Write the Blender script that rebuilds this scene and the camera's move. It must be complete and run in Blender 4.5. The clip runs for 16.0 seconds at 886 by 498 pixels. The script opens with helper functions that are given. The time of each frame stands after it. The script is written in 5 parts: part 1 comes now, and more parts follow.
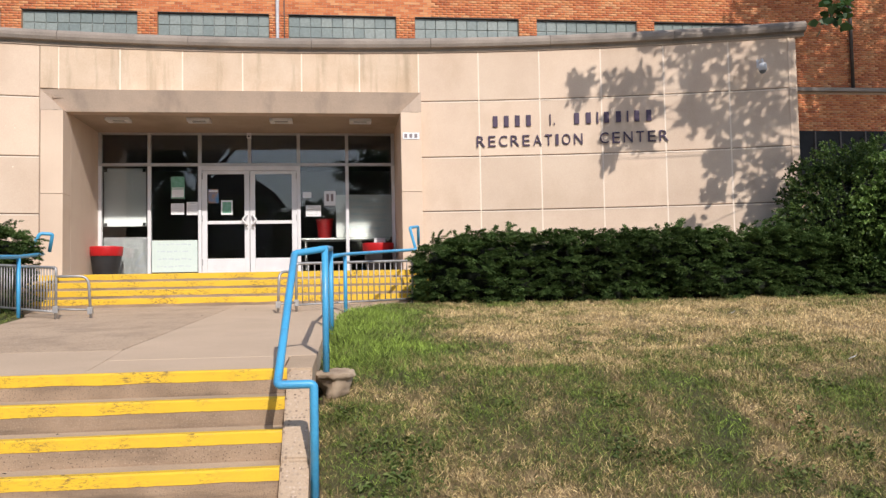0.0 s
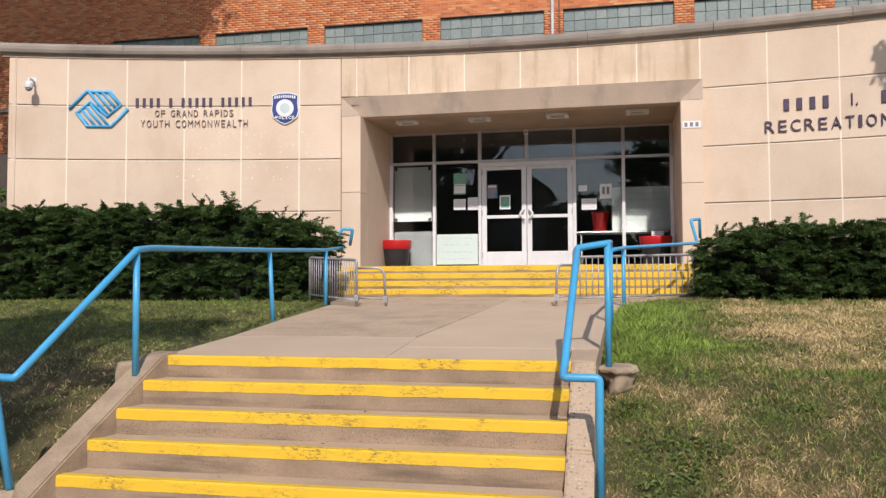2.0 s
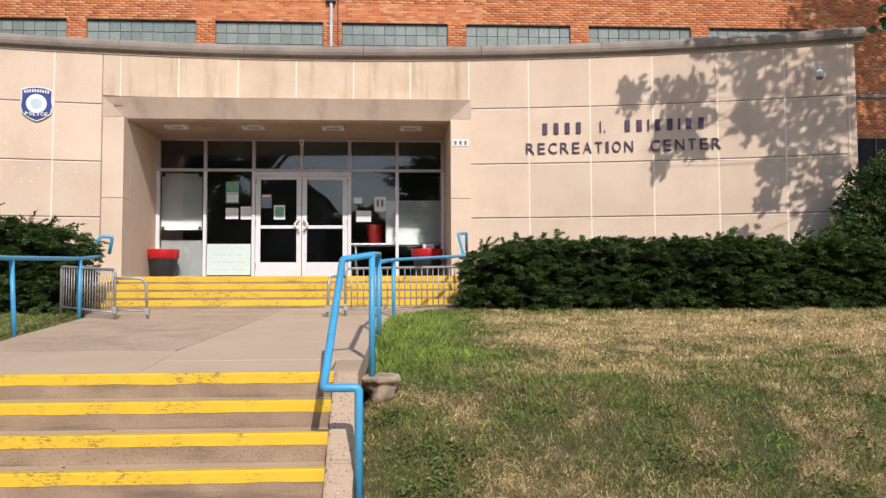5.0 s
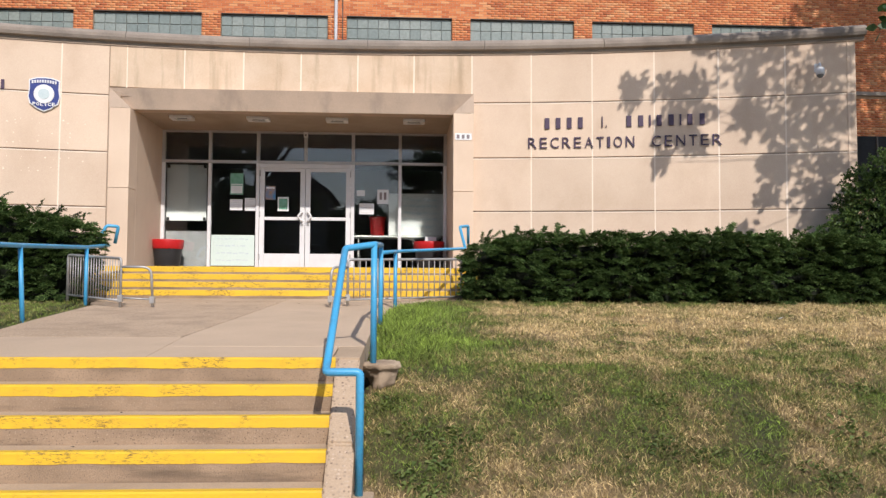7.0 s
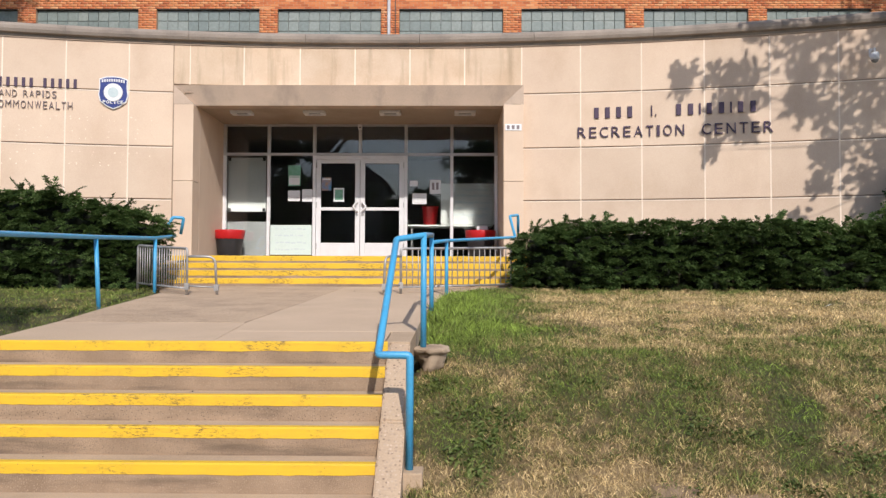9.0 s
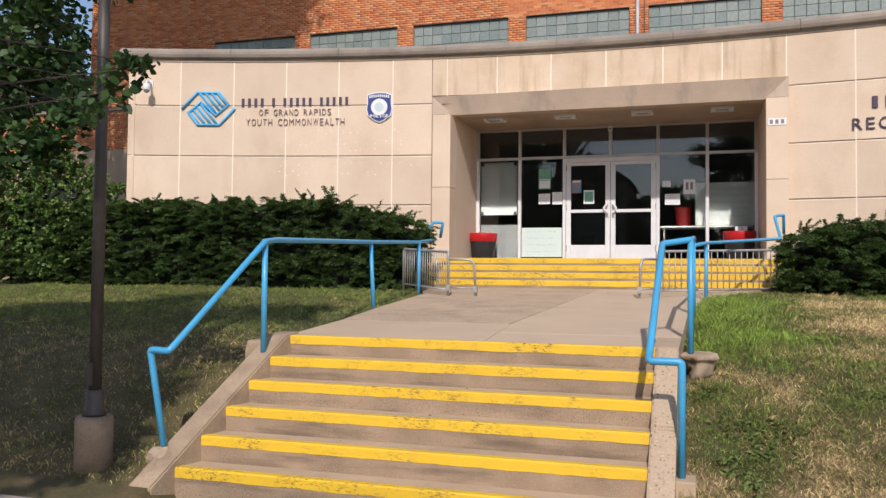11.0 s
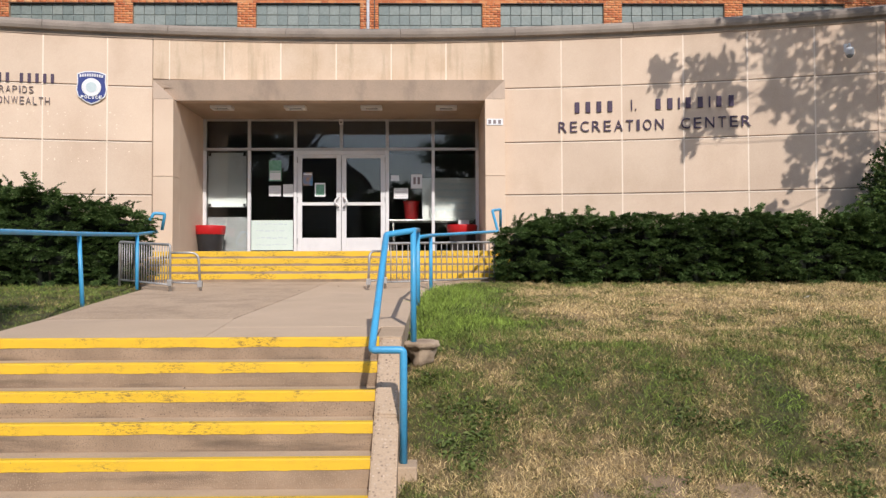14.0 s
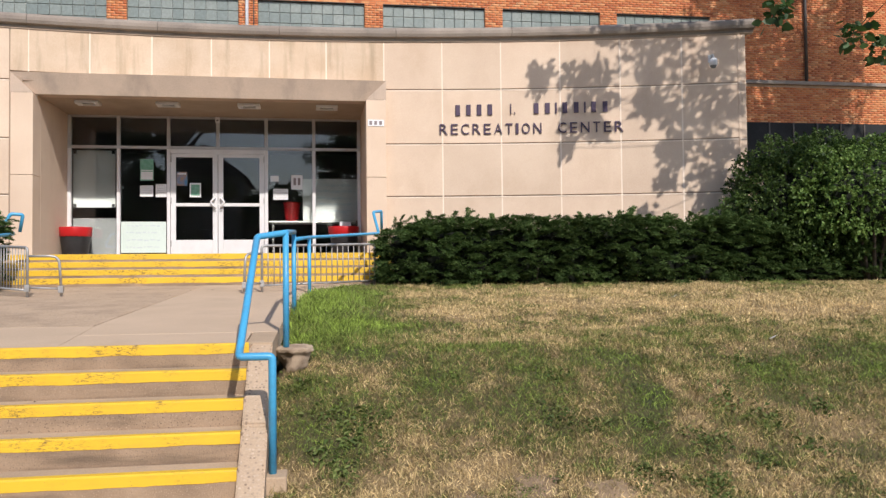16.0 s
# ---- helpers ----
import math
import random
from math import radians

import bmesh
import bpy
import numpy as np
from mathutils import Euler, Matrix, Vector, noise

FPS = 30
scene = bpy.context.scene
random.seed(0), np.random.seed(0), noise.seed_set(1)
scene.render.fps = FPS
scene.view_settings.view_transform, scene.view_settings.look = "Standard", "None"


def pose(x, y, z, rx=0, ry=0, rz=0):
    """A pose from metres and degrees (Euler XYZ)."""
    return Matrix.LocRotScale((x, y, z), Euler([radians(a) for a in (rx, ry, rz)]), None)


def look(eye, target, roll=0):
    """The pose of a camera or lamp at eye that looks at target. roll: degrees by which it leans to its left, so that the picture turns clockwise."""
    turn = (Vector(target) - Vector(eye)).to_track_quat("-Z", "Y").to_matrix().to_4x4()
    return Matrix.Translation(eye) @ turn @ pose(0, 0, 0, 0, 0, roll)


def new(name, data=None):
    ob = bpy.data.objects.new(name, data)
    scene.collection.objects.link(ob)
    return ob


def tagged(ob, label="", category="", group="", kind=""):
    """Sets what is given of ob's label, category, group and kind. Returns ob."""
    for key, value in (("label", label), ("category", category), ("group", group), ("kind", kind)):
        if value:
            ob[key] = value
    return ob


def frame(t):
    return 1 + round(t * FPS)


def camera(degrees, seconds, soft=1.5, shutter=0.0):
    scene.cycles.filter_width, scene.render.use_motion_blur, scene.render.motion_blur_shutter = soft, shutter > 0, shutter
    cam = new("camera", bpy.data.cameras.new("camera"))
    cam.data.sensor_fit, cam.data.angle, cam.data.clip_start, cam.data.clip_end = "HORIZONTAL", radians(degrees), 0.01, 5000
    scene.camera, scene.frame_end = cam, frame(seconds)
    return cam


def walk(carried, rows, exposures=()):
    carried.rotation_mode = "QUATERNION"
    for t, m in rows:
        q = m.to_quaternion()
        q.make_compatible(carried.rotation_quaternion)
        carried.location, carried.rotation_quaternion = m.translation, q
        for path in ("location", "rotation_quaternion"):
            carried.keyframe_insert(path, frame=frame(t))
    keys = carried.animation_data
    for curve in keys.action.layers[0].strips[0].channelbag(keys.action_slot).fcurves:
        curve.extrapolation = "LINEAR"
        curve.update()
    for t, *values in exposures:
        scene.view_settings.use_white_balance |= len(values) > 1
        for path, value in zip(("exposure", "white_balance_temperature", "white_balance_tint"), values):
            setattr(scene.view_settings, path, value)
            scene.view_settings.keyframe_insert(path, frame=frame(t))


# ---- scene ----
cam = camera(56.7, 16.0, soft=1.4)
PATH = [
    (0, (1.995, -17.825, 0.215), (2.233, -15.842, 0.317), -1.1),
    (0.5, (1.974, -17.854, 0.216), (2.108, -15.861, 0.311), -1.2),
    (1, (1.949, -17.851, 0.215), (1.92, -15.853, 0.308), -1.2),
    (1.5, (1.934, -17.846, 0.206), (1.733, -15.859, 0.297), -0.6),
    (2, (1.9, -17.883, 0.232), (1.487, -15.928, 0.323), -0.2),
    (2.5, (1.92, -17.888, 0.225), (1.493, -15.937, 0.332), 0.2),
    (3, (1.948, -17.872, 0.22), (1.729, -15.887, 0.331), 0.5),
    (3.5, (1.975, -17.891, 0.221), (1.914, -15.894, 0.326), 0.0),
    (4, (1.99, -17.872, 0.225), (2.04, -15.875, 0.329), -0.1),
    (4.5, (2.003, -17.89, 0.224), (2.109, -15.896, 0.337), -0.1),
    (4.7, (2.017, -17.899, 0.227), (2.133, -15.906, 0.342), -0.3),
    (6.8, (2.053, -18.01, 0.19), (2.155, -16.016, 0.31), 0.2),
    (7, (2.04, -18.061, 0.178), (2.149, -16.066, 0.282), 0.3),
    (7.5, (2.03, -18.174, 0.177), (2.155, -16.179, 0.237), 0.7),
    (8, (2.05, -18.227, 0.183), (2.159, -16.231, 0.253), 0.8),
    (8.5, (2.085, -18.33, 0.192), (2.151, -16.332, 0.273), 0.7),
    (9, (2.105, -18.45, 0.185), (2.08, -16.451, 0.258), 0.2),
    (9.5, (2.082, -18.543, 0.206), (1.859, -16.557, 0.277), 0.2),
    (10, (1.961, -18.577, 0.22), (1.511, -16.63, 0.292), 0.4),
    (10.2, (1.925, -18.63, 0.226), (1.421, -16.695, 0.295), 0.5),
    (11.2, (1.9, -18.64, 0.221), (1.3, -16.73, 0.291), 0.6),
    (12.3, (1.875, -18.587, 0.21), (1.461, -16.632, 0.28), 0.7),
    (12.5, (1.907, -18.588, 0.212), (1.589, -16.614, 0.282), 0.6),
    (13, (1.919, -18.588, 0.209), (1.77, -16.595, 0.276), 0.5),
    (13.5, (1.946, -18.524, 0.187), (1.879, -16.526, 0.25), 0.2),
    (14, (1.979, -18.504, 0.195), (2.012, -16.505, 0.253), -0.2),
    (14.5, (2.039, -18.46, 0.198), (2.172, -16.466, 0.262), -0.5),
    (15, (2.098, -18.45, 0.195), (2.279, -16.46, 0.264), -0.8),
    (15.5, (2.129, -18.456, 0.196), (2.358, -16.47, 0.254), -0.9),
    (16, (2.102, -18.414, 0.204), (2.408, -16.438, 0.264), -0.6),
]
EXPOSURE = [(0, 0.0), (1, -0.07), (2, -0.12), (3, -0.09), (4, -0.06), (4.7, -0.05), (7, -0.03), (8.5, -0.03), (9.5, -0.10), (10, -0.14), (11.2, -0.16), (13, -0.18), (13.5, -0.16), (14.5, -0.05), (16, -0.01)]
walk(cam, [(t, look(eye, target, roll)) for t, eye, target, roll in PATH], exposures=[(t, e, 6250, 13) for t, e in EXPOSURE])

# ---- light ----
SUN_TO = Vector((0.23, -1.0, 0.83)).normalized()
world = bpy.data.worlds.new("sky")
scene.world = world
world.use_nodes = True
wn = world.node_tree.nodes
sky = wn.new("ShaderNodeTexSky")
sky.sky_type, sky.sun_disc = "NISHITA", False
sky.sun_elevation = math.asin(SUN_TO.z)
sky.sun_rotation = math.atan2(SUN_TO.x, SUN_TO.y)
wn["Background"].inputs["Strength"].default_value = 0.145
world.node_tree.links.new(sky.outputs[0], wn["Background"].inputs["Color"])
sun = new("sun", bpy.data.lights.new("sun", "SUN"))
sun.data.energy, sun.data.angle, sun.data.color = 4.15, radians(0.53), (1.0, 0.925, 0.825)
sun.matrix_world = look((0, 0, 0), tuple(-SUN_TO))


# ---- materials ----
def nodes_of(name):
    m = bpy.data.materials.new(name)
    m.use_nodes = True
    t = m.node_tree
    return m, t, t.nodes["Principled BSDF"]


def noise_tex(t, scale, detail=4.0, stretch=None, rough=0.55):
    g = t.nodes.new("ShaderNodeNewGeometry")
    out = g.outputs["Position"]
    if stretch:
        mp = t.nodes.new("ShaderNodeMapping")
        mp.inputs["Scale"].default_value = stretch
        t.links.new(out, mp.inputs["Vector"])
        out = mp.outputs[0]
    n = t.nodes.new("ShaderNodeTexNoise")
    n.inputs["Scale"].default_value, n.inputs["Detail"].default_value = scale, detail
    n.inputs["Roughness"].default_value = rough
    t.links.new(out, n.inputs["Vector"])
    return n.outputs["Fac"]


def ramp(t, fac, stops):
    r = t.nodes.new("ShaderNodeValToRGB")
    while len(r.color_ramp.elements) < len(stops):
        r.color_ramp.elements.new(0.5)
    for e, (p, c) in zip(r.color_ramp.elements, stops):
        e.position = p
        e.color = (*c, 1) if len(c) == 3 else c
    t.links.new(fac, r.inputs[0])
    return r.outputs[0]


def mix(t, fac, a, b, how="MIX"):
    m = t.nodes.new("ShaderNodeMix")
    m.data_type, m.blend_type = "RGBA", how
    for sock, v in ((m.inputs[0], fac), (m.inputs[6], a), (m.inputs[7], b)):
        if isinstance(v, (int, float)):
            sock.default_value = v
        elif isinstance(v, tuple):
            sock.default_value = (*v, 1)
        else:
            t.links.new(v, sock)
    return m.outputs[2]


def bump(t, bsdf, fac, strength, dist):
    b = t.nodes.new("ShaderNodeBump")
    b.inputs["Strength"].default_value, b.inputs["Distance"].default_value = strength, dist
    t.links.new(fac, b.inputs["Height"])
    t.links.new(b.outputs[0], bsdf.inputs["Normal"])


def grey(v):
    return (v, v, v)


def surface(name, c1, c2, coarse=1.2, fine=45, rough=0.8, relief=0.3, dist=0.004, metal=0.0, stain=None, stain_amount=0.5, vary=0.0, speck=None):
    """Two colours in large clouds, fine grain, optional stains with a shape of their own, optional change from piece to piece."""
    m, t, p = nodes_of(name)
    cloud = ramp(t, noise_tex(t, coarse, 5), [(0.35, grey(0)), (0.68, grey(1))])
    col = mix(t, cloud, c1, c2)
    grain = noise_tex(t, fine, 6, rough=0.7)
    col = mix(t, 0.35, col, ramp(t, grain, [(0.25, grey(0.3)), (0.75, grey(0.75))]), "OVERLAY")
    if speck:
        v = t.nodes.new("ShaderNodeTexVoronoi")
        v.inputs["Scale"].default_value = speck[0]
        g = t.nodes.new("ShaderNodeNewGeometry")
        t.links.new(g.outputs["Position"], v.inputs["Vector"])
        f = ramp(t, v.outputs["Distance"], [(speck[3] * 0.6, grey(1)), (speck[3], grey(0))])
        pebble = mix(t, v.outputs["Color"], speck[1], speck[2])
        col = mix(t, f, col, pebble)
    if stain:
        s = ramp(t, noise_tex(t, 1.0, 5, stain[1]), [(0.52, grey(0)), (0.72, grey(stain_amount))])
        col = mix(t, s, col, stain[0])
    if vary:
        oi = t.nodes.new("ShaderNodeObjectInfo")
        col = mix(t, 1.0, col, ramp(t, oi.outputs["Random"], [(0, grey(1 - vary)), (1, grey(1.0))]), "MULTIPLY")
    t.links.new(col, p.inputs["Base Color"])
    p.inputs["Metallic"].default_value = metal
    rr = ramp(t, grain, [(0.2, grey(min(1, rough + 0.1))), (0.8, grey(max(0, rough - 0.1)))])
    t.links.new(rr, p.inputs["Roughness"])
    if relief:
        bump(t, p, grain, relief, dist)
    return m


LIMESTONE = surface("limestone", (0.72, 0.56, 0.42), (0.645, 0.485, 0.36), 0.9, 60, 0.85, 0.15, 0.003, stain=((0.50, 0.35, 0.23), (1.6, 1.6, 0.9)), stain_amount=0.32, vary=0.11)
STREAKED = surface("streaked_limestone", (0.71, 0.55, 0.405), (0.60, 0.44, 0.30), 1.6, 60, 0.85, 0.15, 0.003, stain=((0.33, 0.235, 0.14), (4.2, 4.2, 0.45)), stain_amount=0.62, vary=0.13)
# weathered grey, its base also darkened for the lintel's downward splay
LINTEL = surface("weathered_darkened_limestone", (0.56, 0.43, 0.33), (0.46, 0.36, 0.28), 1.6, 60, 0.88, 0.2, 0.003, stain=((0.22, 0.18, 0.15), (2.5, 2.5, 0.6)), stain_amount=0.45)
# pale sealant and filler; along level joints it paints sunlit panel edges
CAULK = surface("pale_sealant_lit_edge", (0.86, 0.73, 0.60), (0.80, 0.67, 0.54), 2, 80, 0.9, 0.1)
GROUT = surface("recessed_joint", (0.36, 0.27, 0.2), (0.25, 0.19, 0.14), 2, 80, 0.95, 0.1)
COPING = surface("grey_coping_stone", (0.34, 0.285, 0.235), (0.25, 0.21, 0.175), 1.3, 50, 0.9, 0.25, stain=((0.09, 0.08, 0.075), (1.5, 1.5, 3)), stain_amount=0.5, vary=0.1)
CONCRETE = surface("worn_concrete", (0.50, 0.37, 0.25), (0.41, 0.30, 0.20), 1.1, 70, 0.92, 0.35, 0.004, stain=((0.2, 0.15, 0.11), (1.3, 1.3, 1.3)), stain_amount=0.3, speck=(55, (0.5, 0.42, 0.34), (0.25, 0.18, 0.13), 0.2))
WEATHERED = surface("weathered_concrete", (0.43, 0.315, 0.21), (0.30, 0.215, 0.145), 3.5, 55, 0.95, 0.9, 0.01, stain=((0.13, 0.095, 0.07), (3.2, 3.2, 3.2)), stain_amount=0.55, speck=(45, (0.5, 0.39, 0.28), (0.17, 0.12, 0.08), 0.3))
AGGREGATE = surface("exposed_aggregate", (0.52, 0.385, 0.265), (0.44, 0.32, 0.215), 1.6, 60, 0.95, 1.0, 0.008, stain=((0.2, 0.145, 0.10), (2.0, 2.0, 2.0)), stain_amount=0.35, speck=(36, (0.68, 0.53, 0.39), (0.2, 0.135, 0.09), 0.42))
SLAB = surface("smooth_concrete_slab", (0.56, 0.42, 0.295), (0.50, 0.375, 0.26), 0.8, 80, 0.9, 0.2, 0.003, stain=((0.3, 0.22, 0.16), (0.9, 0.9, 0.9)), stain_amount=0.3, speck=(70, (0.52, 0.43, 0.35), (0.3, 0.22, 0.16), 0.16))
# riser base darkened as if facing the sun less; stains and specks are dirt
RISER = surface("dirty_darkened_riser_concrete", (0.40, 0.285, 0.19), (0.27, 0.19, 0.125), 2.4, 90, 0.95, 1.0, 0.008, stain=((0.09, 0.066, 0.048), (1.1, 1.1, 9)), stain_amount=0.6, speck=(62, (0.50, 0.375, 0.265), (0.13, 0.09, 0.06), 0.36))
BLUE = surface("blue_rail_paint", (0.07, 0.37, 0.64), (0.06, 0.32, 0.57), 3, 60, 0.38, 0.06, 0.002, stain=((0.12, 0.2, 0.28), (6, 6, 6)), stain_amount=0.3)
GALV = surface("galvanised_steel", (0.46, 0.45, 0.44), (0.34, 0.33, 0.32), 8, 60, 0.5, 0.1, 0.002, metal=0.55, stain=((0.2, 0.13, 0.08), (4, 4, 4)), stain_amount=0.3)
ALU = surface("white_aluminium", (0.74, 0.73, 0.73), (0.66, 0.65, 0.65), 3, 60, 0.4, 0.05, 0.001)
ALU2 = surface("mullion_aluminium", (0.5, 0.49, 0.48), (0.43, 0.42, 0.42), 3, 60, 0.4, 0.05, 0.001, metal=0.3)
GALVPIPE = surface("grey_downpipe", (0.5, 0.5, 0.5), (0.4, 0.4, 0.42), 3, 40, 0.5, 0.1)
DARKPANE = surface("dark_window", (0.012, 0.013, 0.014), (0.02, 0.021, 0.022), 2, 30, 0.9, 0.0)
BLACK = surface("black_plastic", (0.018, 0.018, 0.02), (0.03, 0.03, 0.032), 4, 40, 0.45, 0.1)
RED = surface("red_plastic", (0.52, 0.012, 0.015), (0.45, 0.01, 0.012), 4, 40, 0.4, 0.15)
LETTER = surface("dark_purple_metal_letter", (0.05, 0.028, 0.06), (0.07, 0.04, 0.08), 5, 50, 0.5, 0.1)
LETTER2 = surface("dark_grey_letter", (0.19, 0.15, 0.15), (0.22, 0.18, 0.18), 5, 50, 0.55, 0.1)
LOGOBLUE = surface("sign_blue", (0.10, 0.42, 0.72), (0.085, 0.37, 0.66), 4, 50, 0.4, 0.05)
NAVY = surface("badge_navy", (0.03, 0.05, 0.22), (0.025, 0.04, 0.18), 4, 50, 0.4, 0.05)
WHITE = surface("white_board", (0.68, 0.69, 0.65), (0.62, 0.63, 0.59), 2, 40, 0.5, 0.03)
PALEGREEN = surface("pale_green_board", (0.62, 0.72, 0.66), (0.58, 0.68, 0.63), 2, 40, 0.5, 0.03)
PAPER = surface("white_paper", (0.78, 0.78, 0.78), (0.7, 0.7, 0.7), 8, 60, 0.8, 0.03)
FAINT = surface("faint_marker", (0.50, 0.59, 0.60), (0.57, 0.64, 0.64), 8, 40, 0.8, 0.0)
INK = surface("faded_marker", (0.42, 0.46, 0.45), (0.5, 0.52, 0.5), 8, 40, 0.8, 0.0)
PGREEN = surface("green_print", (0.12, 0.32, 0.2), (0.2, 0.4, 0.3), 18, 60, 0.5, 0.03)
PBLUE = surface("blue_print", (0.06, 0.22, 0.42), (0.45, 0.22, 0.06), 5, 60, 0.5, 0.03)
GREYBOARD = surface("grey_panel", (0.23, 0.23, 0.225), (0.195, 0.195, 0.19), 2, 40, 0.6, 0.05)
# lobby surfaces coloured dark, so the dimness indoors is in the plaster itself
ROOM = surface("darkened_plaster", (0.16, 0.15, 0.14), (0.13, 0.12, 0.115), 0.8, 30, 0.85, 0.05)
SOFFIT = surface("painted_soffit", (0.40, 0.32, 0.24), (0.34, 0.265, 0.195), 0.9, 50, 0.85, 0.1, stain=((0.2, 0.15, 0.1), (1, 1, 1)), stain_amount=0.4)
SOIL = surface("dry_soil", (0.33, 0.235, 0.14), (0.19, 0.13, 0.08), 4, 30, 0.95, 0.8, 0.02)
ROCK = surface("broken_concrete", (0.50, 0.385, 0.27), (0.27, 0.195, 0.13), 5, 40, 0.95, 0.9, 0.012)
ASPHALT = surface("asphalt", (0.06, 0.06, 0.062), (0.045, 0.045, 0.047), 0.6, 60, 0.9, 0.4)
PAVING = surface("pavement_concrete", (0.42, 0.36, 0.3), (0.37, 0.31, 0.255), 0.7, 60, 0.9, 0.3)
BARK = surface("bark", (0.1, 0.075, 0.055), (0.065, 0.05, 0.038), 3, 18, 0.95, 1.0, 0.03)
BROWN = surface("brown_pole_paint", (0.075, 0.06, 0.05), (0.055, 0.045, 0.04), 4, 50, 0.5, 0.1)
SIDING = surface("house_siding", (0.3, 0.29, 0.27), (0.26, 0.25, 0.235), 0.7, 30, 0.8, 0.2)
ROOFING = surface("shingle", (0.07, 0.065, 0.06), (0.05, 0.047, 0.045), 0.8, 30, 0.9, 0.4)
BLOCKBED = surface("block_mortar", (0.34, 0.36, 0.35), (0.28, 0.3, 0.29), 2, 40, 0.8, 0.1)
MORTAR = surface("mortar", (0.5, 0.36, 0.25), (0.42, 0.3, 0.21), 2, 60, 0.95, 0.2)
STONE = surface("ledge_stone", (0.3, 0.25, 0.2), (0.22, 0.185, 0.15), 1, 50, 0.9, 0.2)


def yellow_material():
    """Road paint: clean for long stretches, scuffed to the concrete in fine dark specks elsewhere."""
    m, t, p = nodes_of("worn_yellow_paint")
    col = mix(t, noise_tex(t, 2.5, 4), (0.80, 0.51, 0.03), (0.70, 0.43, 0.02))
    col = mix(t, ramp(t, noise_tex(t, 1.0, 6, (4, 4, 22), 0.7), [(0.5, grey(0)), (0.75, grey(0.4))]), col, (0.5, 0.3, 0.05))
    where = ramp(t, noise_tex(t, 1.9, 5), [(0.46, grey(0)), (0.60, grey(1))])
    specks = ramp(t, noise_tex(t, 34, 8, (0.6, 1, 1.5), 0.8), [(0.50, grey(0)), (0.60, grey(1))])
    col = mix(t, mix(t, 1.0, where, specks, "MULTIPLY"), col, (0.13, 0.085, 0.04))
    chips = ramp(t, noise_tex(t, 55, 4, None, 0.6), [(0.67, grey(0)), (0.72, grey(0.8))])
    col = mix(t, chips, col, (0.24, 0.16, 0.07))
    t.links.new(col, p.inputs["Base Color"])
    p.inputs["Roughness"].default_value = 0.65
    bump(t, p, noise_tex(t, 60, 5), 0.3, 0.004)
    return m


YELLOW = yellow_material()


def brick_material(name, per_island):
    m, t, p = nodes_of(name)
    if per_island:
        r = t.nodes.new("ShaderNodeNewGeometry").outputs["Random Per Island"]
    else:
        r = t.nodes.new("ShaderNodeObjectInfo").outputs["Random"]
    col = ramp(t, r, [(0.0, (0.42, 0.125, 0.05)), (0.25, (0.54, 0.175, 0.068)), (0.6, (0.61, 0.22, 0.085)), (0.85, (0.64, 0.27, 0.11)), (1.0, (0.66, 0.33, 0.155))])
    grain = noise_tex(t, 40, 6, rough=0.7)
    col = mix(t, 0.4, col, ramp(t, grain, [(0.25, grey(0.3)), (0.75, grey(0.72))]), "OVERLAY")
    t.links.new(col, p.inputs["Base Color"])
    p.inputs["Roughness"].default_value = 0.9
    bump(t, p, grain, 0.5, 0.006)
    return m


BRICK = brick_material("orange_brick", False)
BRICKS = brick_material("orange_brickwork", True)


def clear_glass(name, tint, rough=0.0):
    m, t, p = nodes_of(name)
    p.inputs["Base Color"].default_value = (*tint, 1)
    p.inputs["Transmission Weight"].default_value = 1.0
    p.inputs["IOR"].default_value = 1.5
    p.inputs["Roughness"].default_value = rough
    return m


GLASS = clear_glass("window_glass", (0.82, 0.86, 0.86))


def block_material():
    m, t, p = nodes_of("glass_block")
    r = t.nodes.new("ShaderNodeObjectInfo").outputs["Random"]
    col = ramp(t, r, [(0, (0.19, 0.225, 0.21)), (0.5, (0.22, 0.255, 0.235)), (1, (0.26, 0.29, 0.265))])
    w = noise_tex(t, 14, 3)
    col = mix(t, 0.3, col, ramp(t, w, [(0.3, grey(0.3)), (0.7, grey(0.7))]), "OVERLAY")
    t.links.new(col, p.inputs["Base Color"])
    p.inputs["Roughness"].default_value = 0.22
    bump(t, p, w, 0.35, 0.01)
    return m


BLOCK = block_material()


def leaf_material(name, dark, mid, light, rough=0.55, shine=0.5, patches=(1.3,)):
    m, t, p = nodes_of(name)
    g = t.nodes.new("ShaderNodeNewGeometry")
    col = ramp(t, g.outputs["Random Per Island"], [(0.0, dark), (0.5, mid), (1.0, light)])
    for size in patches:
        col = mix(t, 1.0, col, ramp(t, noise_tex(t, size, 3), [(0.3, grey(0.55)), (0.7, grey(1.0))]), "MULTIPLY")
    t.links.new(col, p.inputs["Base Color"])
    p.inputs["Roughness"].default_value = rough
    p.inputs["Specular IOR Level"].default_value = shine
    tr = t.nodes.new("ShaderNodeBsdfTranslucent")
    t.links.new(col, tr.inputs["Color"])
    sh = t.nodes.new("ShaderNodeMixShader")
    sh.inputs[0].default_value = 0.25
    t.links.new(p.outputs[0], sh.inputs[1])
    t.links.new(tr.outputs[0], sh.inputs[2])
    t.links.new(sh.outputs[0], t.nodes["Material Output"].inputs["Surface"])
    return m


